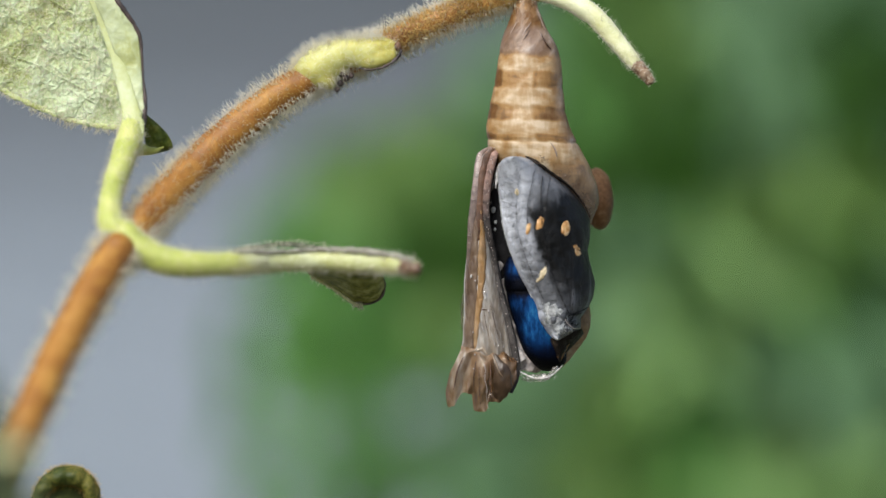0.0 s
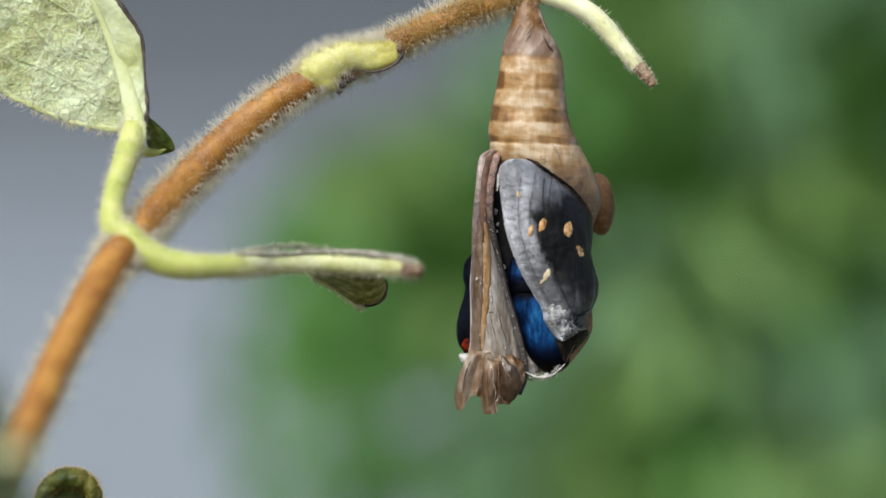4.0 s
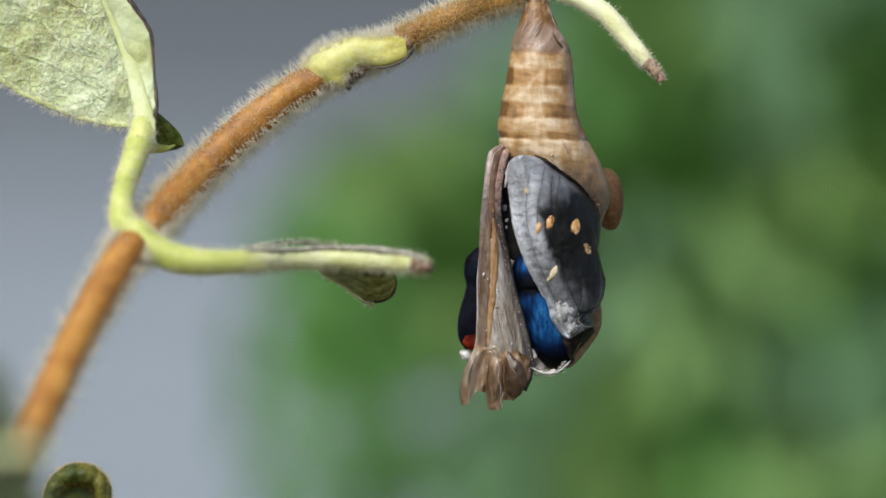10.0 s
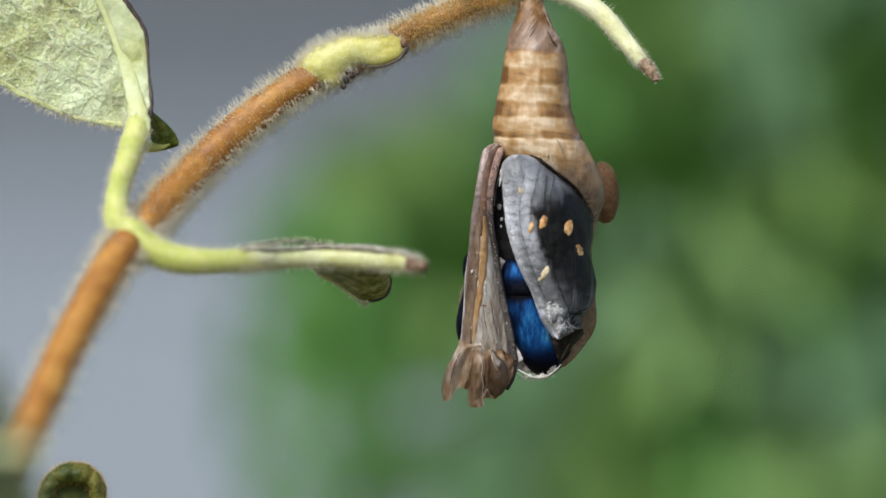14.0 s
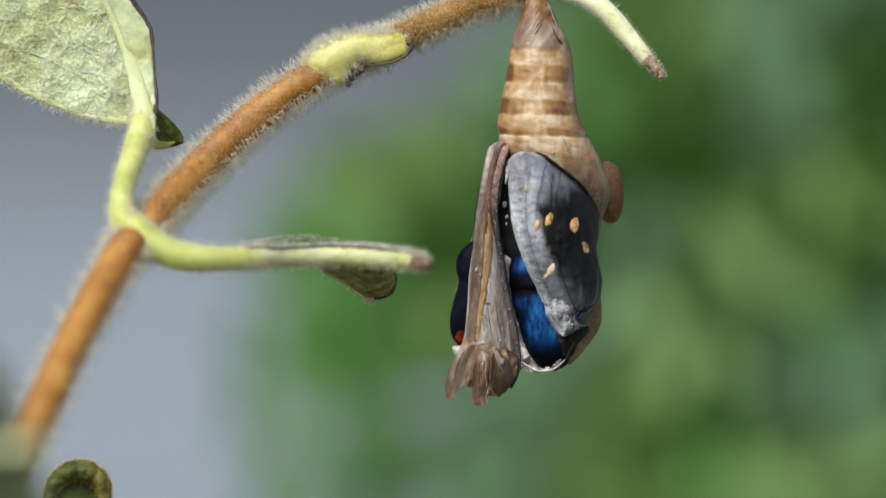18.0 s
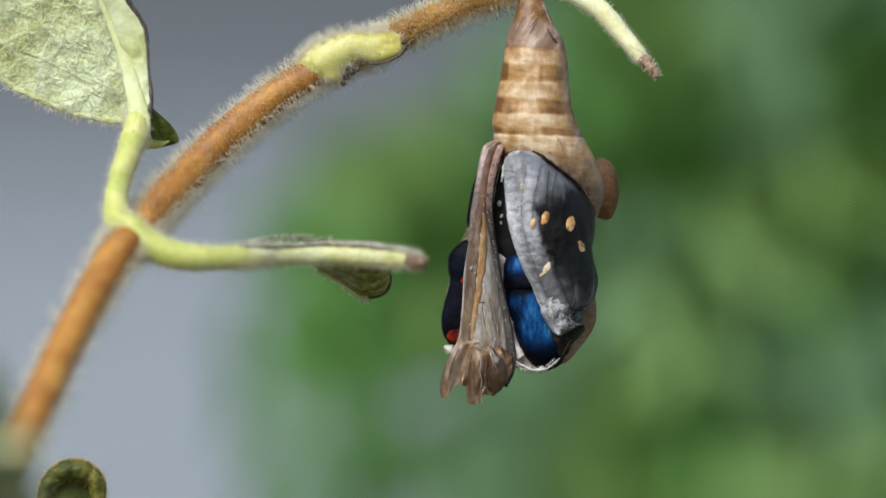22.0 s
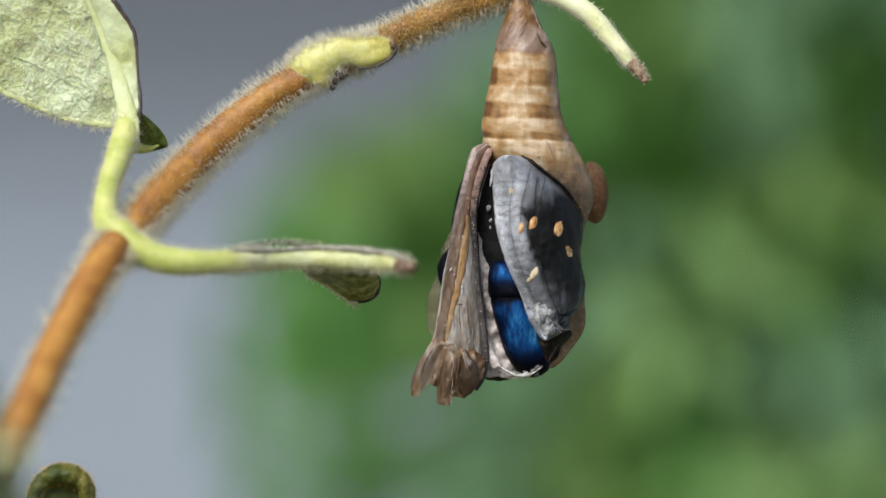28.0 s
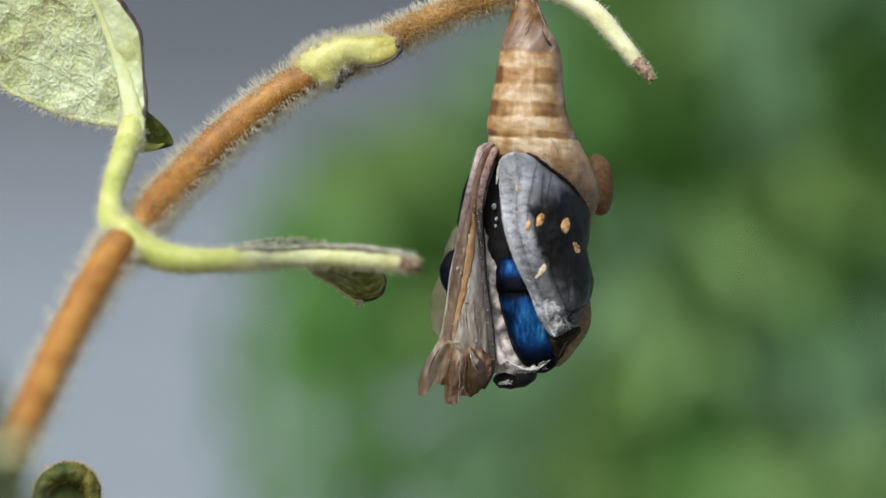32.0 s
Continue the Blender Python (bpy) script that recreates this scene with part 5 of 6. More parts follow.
def abdomen_front(x, y):
    """Depth of the abdomen skin's near side at a place of the plan."""
    a, b, d = (float(np.interp(y, [r[0] for r in ABD], [r[k] for r in ABD])) for k in (1, 2, 3))
    c, h = (a + b) / 2, (b - a) / 2
    return d - 0.8 * h * math.sqrt(max(0.0, 1 - ((x - c) / h) ** 2))


seam = []
for y, r in ((279, 1.2), (282, 2.4), (286, 3.0), (293, 3.2), (305, 3.0), (318, 2.4), (332, 2.0), (350, 1.6), (370, 1.4), (390, 0.6)):
    x = curve_at(WR, y) + 1
    seam.append((x, y - 2, min(wing_at(x, y), abdomen_front(x, y)) - 3.0, r))
part("seam", tube(seam, 70, 10, 1, 0.6, 7), TAIL, wing, "dark cracked seam")
tagged(part("seam_stubble", hairs_on([(x + 6, y - 4, d, 7) for x, y, d, r in seam], 300, 6, 71, 0.4, span=(0.2, 0.9), lean=1.6), UMBER, wing, "fine dark stubble"), kind="stuff")
crust = Shape()
crng = random.Random(17)
for _ in range(520):
    q = spline(seam, 60)[crng.randrange(12, 58)]
    off = crng.random() ** 1.8 * 15
    bit = lobe(q[0] + off, q[1] - off * 0.7, q[2] + off * 0.5 + 1, crng.uniform(0.5, 1.5), crng.uniform(0.5, 1.5), 1.2, 0, 0.5, 6, 5, 3)
    crust.add(bit.v, bit.f, bit.uv)
tagged(part("seam_crust", crust, CRUST, wing, "crumbly dark brown crust"), kind="stuff")
rimp = [(curve_at(WL, y) + 1, y, wing_at(curve_at(WL, y), y) - 1, 2.0) for y in (290, 320, 360, 400, 440, 480, 520, 560, 590)]
part("front_rim", tube(rimp, 60, 8, 1, 0.2, 6), DUST, wing, "pale thin rim")


def tail_fn(u, v):
    """The dark turned-under tip: its upper side along the wing's foot, its lower side running to a point."""
    x0, y0 = 974 + 56 * u, 600 - 18 * u
    x1 = float(np.interp(u, [0, 0.15, 0.35, 0.6, 0.85, 1], [975, 983, 991, 1001, 1024, 1033]))
    y1 = float(np.interp(u, [0, 0.15, 0.35, 0.6, 0.85, 1], [609, 631, 643, 626, 602, 591]))
    x, y = x0 + (x1 - x0) * v, y0 + (y1 - y0) * v
    return x, y, -26 - 14 * math.sin(u * 3.14) * (1 - 0.5 * v) + 26 * v * v + noise.noise(Vector((x, y, 2)) / 12.0) * 4


part("wing_tip_fold", sheet(tail_fn, 30, 22, 4), TAIL, wing, "dark crumpled wing tip turned under")
for pts, mat, label in (([(1000, 608, -22, 1), (996, 618, -18, 5), (992, 630, -12, 5), (990, 639, -6, 2)], RIDGE, "amber fold of the tip"),
                        ([(1014, 597, -24, 0.6), (1006, 609, -22, 2), (999, 621, -16, 2), (993, 636, -8, 0.8)], HUSK, "tan edge of the tip")):
    part("tip_fold", tube(pts, 24, 10, 0.5, 0.5, 7), mat, wing, label)

# back half of the empty skin, behind the wing pad
BACK = [(240, 905, 1010, 50), (275, 900, 1026, 56), (310, 905, 1040, 60), (345, 915, 1049, 62), (385, 925, 1049, 62), (430, 930, 1040, 60), (475, 930, 1037, 58), (520, 932, 1043, 56),
        (560, 940, 1045, 52), (584, 950, 1042, 48), (604, 958, 1033, 45), (629, 968, 1015, 40), (644, 974, 1001, 37), (655, 978, 989, 34)]
part("back_case", loft(BACK, 60, 30, 0.35, 0.08, 22), HUSK, pupa, "thin brown back skin")

HORN_AT = P(1046, 330, 60)
horn = part("horn", lobe(1058, 352, 150, 28, 55, 40, -4, 0.05, 32, 30, 30), HORN, pupa, "rounded brown shoulder knob", HORN_AT)

part("shoulder_bump", lobe(1020, 286, 44, 13, 20, 16, -30, 0.2, 20, 18, 12), HORN, pupa, "brown bump on the shoulder")

# the loosened leg and antenna flap, hinged at its top
FLAP_AT = P(868, 266, -10)
FL = [(262, 864), (275, 853), (300, 843), (340, 836), (400, 830), (450, 826), (500, 821), (550, 821), (600, 819), (630, 814), (660, 800)]
FR = [(262, 882), (275, 882), (300, 879), (340, 871), (380, 868), (420, 870), (460, 876), (500, 884), (540, 892), (580, 902), (620, 912), (660, 918)]


def flap_fn(u, v):
    y = 262 + 398 * v
    a, b = curve_at(FL, y), curve_at(FR, y)
    x = a + (b - a) * u
    d = 8 - 36 * max(0.0, 1 - abs(2 * u - 0.9) ** 2) ** 0.5
    d += 1.6 * noise.noise(Vector((x / 8.0 - y / 40.0, y / 26.0, 4))) + 1.2 * noise.noise(Vector((x, y, 0)) / 8.0)
    d += 1.5 * math.sin(u * 27 + 3.5 * noise.noise(Vector((u * 3, y / 60.0, 2)))) * max(0.0, min(1.0, (y - 530) / 40.0)) * max(0.0, min(1.0, (u - 0.3) * 5))
    return x, y, d


def flap_d(x, y):
    a, b = curve_at(FL, y), curve_at(FR, y)
    u = (x - a) / max(1.0, b - a)
    return flap_fn(min(1, max(0, u)), (y - 262) / 398.0)[2]


flap = part("leg_case", sheet(flap_fn, 90, 90, 4), FILM, pupa, "loosened glassy flap with brown straps", FLAP_AT)


def strap(name, pts, material, label, deep=0.7, ribs=0.0, seg=14, n=70, rough=0.12, proud=3.0, rib_len=6.0):
    full = [(x, y, flap_d(x, y) - proud, r) for x, y, r in pts]
    return part(name, tube(full, n, seg, deep, rough, 12, ribs, rib_len), material, flap, label)


def strip(name, left, right, y0, y1, lift, material, label, nu=16, nv=90):
    """A strip of skin that lies on the flap between two edges, given as (y, x) pairs; its edges sink in."""
    def fn(u, v):
        y = y0 + (y1 - y0) * v
        a, b = curve_at(left, y), curve_at(right, y)
        x = a + (b - a) * u + 2.2 * noise.noise(Vector((u * 2, y / 14.0, lift)))
        edge = max(0.0, 1 - abs(2 * u - 1) ** 4) * min(1.0, 8 * v, 8 * (1 - v))
        return x, y, flap_d(x, y) - lift * edge + 2.0 * (1 - edge) + 1.2 * noise.noise(Vector((x / 7.0, y / 16.0, 9)))
    return part(name, sheet(fn, nu, nv, 3), material, flap, label)


strip("side_skin", [(370, 838), (400, 831), (450, 827), (500, 822), (550, 822), (600, 820), (645, 812)], [(370, 849), (400, 849), (450, 848), (500, 847), (550, 844), (600, 841), (645, 838)], 370, 645, 3.0, SIDESKIN, "brownish clear skin over the legs")
strap("antenna", [(868, 262, 3), (857, 270, 6), (850, 280, 7.5), (846, 309, 8), (841, 350, 8), (836, 390, 7.5), (833, 420, 6.0), (830, 455, 4.5), (827, 490, 3), (825, 530, 1.5)], STRAP, "greyish pink ribbed antenna strap", 0.55, 0.04, 16, 300, 0.08, 3.0, 4.6)
strap("antenna", [(882, 264, 3), (875, 275, 6.5), (867, 305, 6.8), (861, 345, 6.2), (861, 385, 5.8), (866, 420, 5.6), (873, 457, 5.8), (882, 506, 6.2), (895, 555, 6.6), (907, 604, 7), (914, 645, 7), (911, 672, 6.5), (904, 695, 4)], DARKSTRAP, "dark beaded antenna strap", 0.55, 0.06, 16, 380, 0.1, 12.0, 4.6)
strap("antenna_edge", [(880, 285, 0.8), (873, 308, 1.8), (867, 350, 2), (867, 390, 2), (872, 420, 2), (879, 457, 2), (888, 506, 2.1), (901, 555, 1.8), (913, 604, 1.4), (920, 640, 0.6)], BLACK, "black outer edge of the antenna", 0.6, 0.0, 10, 160, 0.3, 14.0)
beads = Shape()
brng = random.Random(3)
for q in spline([(873, 276), (866, 306), (860, 350), (861, 390), (866, 425), (873, 460), (882, 508), (895, 556), (907, 604), (915, 648)], 64):
    if brng.random() < 0.35:
        continue
    bit = lobe(q[0] + brng.uniform(-3, 4), q[1] + brng.uniform(-2, 2), flap_d(*q) - 15.0, brng.uniform(0.5, 1.1), brng.uniform(0.6, 1.8), 0.9, brng.uniform(-20, 20), 0.3, 8, 6, 3)
    beads.add(bit.v, bit.f, bit.uv)
tagged(part("antenna_beads", beads, FROST, flap, "pale beads along the antenna"), kind="stuff")
strap("proboscis", [(873, 262, 4), (864, 275, 7), (857, 300, 7.5), (852, 335, 7.5), (850, 365, 7), (848, 395, 5), (847, 425, 2)], UMBER, "dark red-brown strap", 0.4, 0.0, 14, 70, 0.12, 0.5)
strip("amber_strip", [(340, 850), (390, 847.5), (425, 847), (459, 845), (495, 844.5), (535, 842.5), (562, 839.5), (591, 837), (625, 834)], [(340, 852), (390, 855), (425, 860), (459, 862), (495, 860), (535, 855), (562, 851), (591, 847.5), (625, 843)], 340, 628, 3.6, AMBER, "glossy amber strip", 14, 110)
# Pale tubes for wrinkles; several stand in for glints, put into their colour.
for r, pts in ((1.4, [(857, 505), (858, 518), (859, 530)]), (1.2, [(864, 548), (866, 556), (867, 563)]), (1.5, [(852, 568), (853, 578), (855, 588)]), (1.1, [(874, 580), (878, 597), (882, 614)]), (0.8, [(834, 580), (833, 590), (832, 597)]), (0.8, [(846, 552), (849, 578), (856, 606)]), (0.7, [(861, 556), (867, 584), (876, 612)]), (0.6, [(872, 548), (881, 580), (892, 616)])):
    strap("wrinkle", [(x + (1.0 if i % 2 else -0.6), y, r * (0.4 + 0.6 * abs(math.sin(i * 1.9 + x)))) for i, (x, y) in enumerate(spline(pts, 9))], GLAZE, "pale raised streak, drawn for wrinkles and glints", 0.7, 0.0, 8, 50, 0.8, 2.0)
for r, pts in ((0.6, [(856, 548), (860, 574), (868, 606)]), (0.5, [(868, 540), (875, 570), (885, 606)]), (0.9, [(851, 549), (856, 548), (862, 549)])):
    strap("crease", [(x, y, r if 0 < i < len(pts) - 1 else r * 0.3) for i, (x, y) in enumerate(pts)], UMBER, "brown crease", 0.6, 0.0, 8, 40, 0.5, 1.4)
# Glints on the flap are put in as pale glossy beads.
for x, y, r in ((834, 489, 3.0), (841, 497, 1.6), (837, 588, 1.8)):
    part("glint_bead", lobe(x, y, flap_d(x, y) - 6, r * 0.8, r * 1.2, r * 0.7, 10, 0.35, 12, 10, 5), GLAZE, flap, "pale bead drawn as a glint")

# torn, pleated frill at the flap's foot: three blunt tongues joined by webs
HEM = [(0.0, 700), (0.03, 716), (0.07, 721), (0.13, 720), (0.17, 708), (0.22, 697), (0.3, 695), (0.37, 698), (0.4, 724), (0.43, 728), (0.55, 730), (0.59, 727), (0.615, 712), (0.66, 711), (0.78, 712), (0.87, 702), (0.94, 686), (1.0, 668)]


def frill_fn(u, v):
    low = curve_at(HEM, u) + 3.0 * noise.noise(Vector((u * 14, 1, 4)))
    top = 608 + 24 * u + 5 * math.cos(u * 12 + 0.6) + 8 * noise.noise(Vector((u * 9, 2, 2)))
    y = top + (low - top) * v
    k = max(0.0, min(1.0, (y - 605) / 90.0))
    a = float(np.interp(y, [590, 620, 640, 660, 690, 730], [819, 815, 806, 796, 789, 787]))
    b = float(np.interp(y, [590, 640, 670, 700, 730], [906, 914, 915, 914, 913]))
    x = a + (b - a) * u
    tongues = math.exp(-((u - 0.1) / 0.09) ** 2) + 1.2 * math.exp(-((u - 0.5) / 0.1) ** 2) + 0.9 * math.exp(-((u - 0.8) / 0.13) ** 2)
    d = -22 - 12 * math.sin(math.pi * (0.08 + 0.84 * u)) - 15 * tongues * min(1.0, k * 1.5) * (1 - 0.4 * v * v)
    d += k * 9.0 * noise.noise(Vector((u * 9 + 0.8 * v, v * 2.2, 6))) + k * 4.0 * noise.noise(Vector((x, y * 0.45, 6)) / 9.0) + k * 1.0 * noise.noise(Vector((x, y * 0.6, 3)) / 4.0)
    return x, y, d + 16 * max(0.0, 1 - v / 0.14)


skirt = part("frill", sheet(frill_fn, 150, 80, 3), FRILL, flap, "crumpled torn brown skin in blunt tongues")
bulb = blend(part("bulb", tube([(874, 626, -38, 2), (881, 640, -45, 8), (888, 658, -48, 15), (890, 678, -46, 18), (886, 694, -41, 15), (880, 707, -34, 6)], 48, 26, 0.42, 0.25, 14), BULB, skirt, "dark brown glossy lobe"), 1.2, 3)
for pts, mat, label in (
    ([(855, 640, -50, 0.3), (859, 655, -54, 0.8), (858, 672, -55, 0.5), (862, 688, -54, 0.9), (861, 705, -53, 0.4), (864, 725, -48, 0.6)], FROST, "bright edge of the middle tongue"),
    ([(870, 625, -42, 0.5), (876, 640, -54, 1.3), (882, 655, -58, 1.2), (890, 668, -58, 0.4)], PALEFRILL, "pale edge of the dark lobe"),
    ([(836, 622, -40, 0.8), (846, 620, -44, 3.4), (855, 619, -45, 3.2), (862, 628, -46, 0.8)], PALEFRILL, "pale shining knot"),
    ([(820, 632, -40, 0.5), (810, 655, -44, 1.4), (803, 690, -44, 0.6)], UMBER, "brown crease"),
    ([(842, 640, -48, 0.5), (839, 665, -48, 1.2), (838, 694, -46, 0.5)], UMBER, "brown crease"),
    ([(868, 640, -48, 0.5), (868, 668, -50, 1.6), (867, 706, -46, 0.6)], UMBER, "brown crease"),
    ([(848, 650, -54, 0.4), (848, 680, -56, 0.8), (850, 715, -54, 0.4)], UMBER, "fine brown crease"),
):
    part("fold", tube(pts, 40, 12, 0.6, 0.8, 6), mat, skirt, label)
# More glints, scattered over the frill as pale beads.
glints = random.Random(44)
for k in range(5):
    u, v = glints.uniform(0.06, 0.75), glints.uniform(0.15, 0.7)
    x, y, d = frill_fn(u, v)
    part("glint_bead", lobe(x, y, d - 0.8, glints.uniform(0.7, 1.6), glints.uniform(1.0, 2.6), 1.4, glints.uniform(-30, 30), 0.3, 8, 6, 4), GLAZE, flap)

# ---- the butterfly inside ----
moth = thing("butterfly", P(935, 560, 40), "dark blue butterfly still packed in its split skin", "butterfly")
BLUE_AT = P(905, 520, 20)
for tint, (name, rows, label) in enumerate((
    ("abdomen_segment", [(450, 908, 930, 20), (454, 900, 942, 17), (462, 895, 953, 15), (478, 892, 963, 14), (498, 892, 971, 14), (510, 893.5, 976, 14), (516, 895, 977, 15)], "deep blue velvety segment"),
    ("abdomen_segment", [(490, 898, 966, 18), (510, 896.5, 974, 15), (523, 897, 980, 14), (548, 902, 988, 13), (573, 910, 994, 13), (603, 919, 1000, 14), (628, 931, 1003, 15), (643, 943, 1000, 17), (652, 953, 990, 20), (657, 961, 980, 24)], "bright blue velvety segment"),
)):
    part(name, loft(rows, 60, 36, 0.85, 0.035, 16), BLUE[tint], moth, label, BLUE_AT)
# Black thorax, stretched into a dark backing for the shaded void inside.
part("thorax", loft([(285, 862, 905, 30), (320, 850, 915, 28), (360, 844, 925, 28), (400, 844, 935, 28), (440, 850, 945, 30), (470, 862, 950, 34), (520, 876, 960, 40), (580, 890, 1000, 40), (630, 920, 1000, 38), (648, 940, 985, 38)], 40, 26, 0.55, 0.05, 20), BLACK, moth, "black thorax, extended to back the dark opening", P(880, 400, 26))
for x, y, r in ((872, 372, 6.5), (876, 394, 4), (875, 406, 3.2)):
    part("bead", lobe(x + 1, y, -6, r * 0.65, r * 0.95, r * 0.5, 8, 0.3, 14, 12, 6), DUST, moth, "white bead-like spot", P(880, 400, 26))
FAR_AT = P(812, 470, 90)
far = part("hind_wing", loft([(436, 814, 840, 90), (446, 800, 850, 90), (462, 788, 856, 90), (486, 784, 856, 90), (504, 789, 856, 90), (520, 786, 856, 90), (550, 778, 856, 90), (580, 773, 856, 92), (605, 776, 850, 92), (622, 788, 836, 92)], 50, 26, 0.55, 0.04, 25), INDIGO, moth, "blue-black folded wing", FAR_AT)
part("red_patch", lobe(811, 609, 66, 29, 15, 12, 8, 0.15, 24, 18, 14), RED, far, "scarlet patch")
part("red_patch", lobe(813, 508, 60, 6, 8, 4, 20, 0.25, 12, 10, 10), RED, far, "small scarlet patch")
part("tuft", lobe(791, 631, 76, 12, 9, 8, 10, 0.5, 14, 12, 7), SILK, far, "white tuft")
EDGE_AT = P(840, 350, 88)
edge = part("fore_wing", loft([(290, 846, 872, 92), (310, 840, 874, 90), (343, 827, 868, 88), (380, 820, 864, 88), (399, 817, 860, 90), (412, 820, 852, 92), (420, 828, 846, 94)], 40, 24, 0.4, 0.03, 20), INDIGO, moth, "blue-black upper wing edge", EDGE_AT)
FILM_AT = P(790, 560, 96)
skin = part("far_case", loft([(405, 822, 850, 112), (430, 808, 850, 112), (460, 798, 850, 110), (490, 794, 850, 110), (520, 782, 850, 110), (560, 776, 850, 110), (590, 782, 850, 110), (612, 796, 848, 110)], 30, 22, 0.4, 0.1, 20), HAZE, pupa, "greyish clear far skin", FILM_AT)
# white lining and loose film at the open foot
FOOT_AT = P(880, 300, 30)


def lining_fn(u, v):
    y = 400 + (274 + 8 * noise.noise(Vector((u * 3, 3, 1)))) * v
    a = float(np.interp(y, [400, 450, 520, 600, 650, 682], [858, 858, 866, 878, 886, 900]))
    b = float(np.interp(y, [400, 450, 520, 600, 650, 682], [890, 905, 925, 950, 976, 950]))
    x = a + (b - a) * u + 3 * noise.noise(Vector((u * 6, v * 12, 8)))
    return x, y, 34 - 20 * math.sin(u * 3.1) + 9 * noise.noise(Vector((x, y, 2)) / 20.0) + 3 * noise.noise(Vector((x, y, 5)) / 8.0)


lining = part("inner_lining", sheet(lining_fn, 30, 70, 4), LINING, pupa, "whitish crumpled papery lining", FOOT_AT)
for pts in ([(868, 470, 14, 3), (874, 520, 12, 4), (884, 570, 10, 5), (892, 610, 8, 6), (900, 645, 6, 6)],
            [(892, 560, 14, 3), (900, 600, 10, 6), (912, 635, 6, 9), (926, 655, 4, 8)],
            [(876, 600, 14, 4), (890, 640, 8, 8), (904, 668, 6, 8)]):
    part("crease", tube(pts, 30, 12, 0.6, 0.35, 14), LINING, lining, "white crumpled fold")
THREAD_AT = P(950, 655, 10)
foot = part("film", lobe(952, 663, 18, 28, 8, 12, -8, 0.35, 24, 16, 12), CLEAR, pupa, "clear bubble of film", THREAD_AT)
part("thread", tube([(914, 648, -2, 0.8), (930, 657, -10, 1.5), (952, 665, -16, 1.7), (972, 661, -14, 1.4), (986, 650, -6, 1.2), (996, 640, 0, 0.8)], 30, 8, 1, 0.9, 5), SILK, foot, "white silk thread")
part("ragged_film", lobe(982, 650, -8, 11, 5, 5, -40, 0.9, 22, 16, 5), CLEAR, foot, "ragged white film")
part("ragged_film", lobe(964, 662, -6, 10, 3.5, 5, 0, 0.9, 22, 16, 5), FILM, foot, "ragged grey film")
fr_rng = random.Random(5)
fz = Shape()
for _ in range(50):
    x = fr_rng.uniform(915, 985)
    y = 664 - abs(x - 952) * 0.25 + fr_rng.uniform(-6, 5)
    a = fr_rng.uniform(-0.6, 3.7)
    add_hair(fz, P(x, y, -6), Vector((math.cos(a), -0.4, -math.sin(a))).normalized(), U * fr_rng.uniform(4, 9), U * 0.35, fr_rng)
tagged(part("fuzz", fz, SILK, foot), kind="stuff")
HEAD_AT = P(910, 640, 40)
head = part("head", lobe(908, 640, 44, 40, 20, 22, -8, 0.15, 24, 18, 16), BLACK, moth, "black head low in the opening", HEAD_AT)

part("head_tuft", lobe(895, 648, 28, 9, 3.5, 6, -6, 1.1, 26, 20, 3.5), SILK, head, "pale bluish scales on the head")

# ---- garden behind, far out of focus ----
# Dark and light patches of the foliage, put into the leaf colours by place.
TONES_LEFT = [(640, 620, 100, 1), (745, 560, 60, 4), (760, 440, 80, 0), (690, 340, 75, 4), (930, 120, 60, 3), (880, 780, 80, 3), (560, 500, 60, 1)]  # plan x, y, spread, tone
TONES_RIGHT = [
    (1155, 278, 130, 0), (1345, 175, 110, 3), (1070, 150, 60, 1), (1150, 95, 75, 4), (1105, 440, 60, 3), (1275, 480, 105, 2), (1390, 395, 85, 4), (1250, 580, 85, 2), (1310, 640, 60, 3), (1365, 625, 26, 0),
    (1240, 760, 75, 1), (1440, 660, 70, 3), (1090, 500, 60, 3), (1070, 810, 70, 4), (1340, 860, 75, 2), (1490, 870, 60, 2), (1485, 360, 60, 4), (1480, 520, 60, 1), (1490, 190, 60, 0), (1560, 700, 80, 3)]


def edge_of_green(y):
    return float(np.interp(y, [-200, 0, 100, 200, 270, 330, 450, 600, 750, 900, 1100], [1120, 1010, 945, 810, 640, 555, 505, 460, 440, 480, 560]))


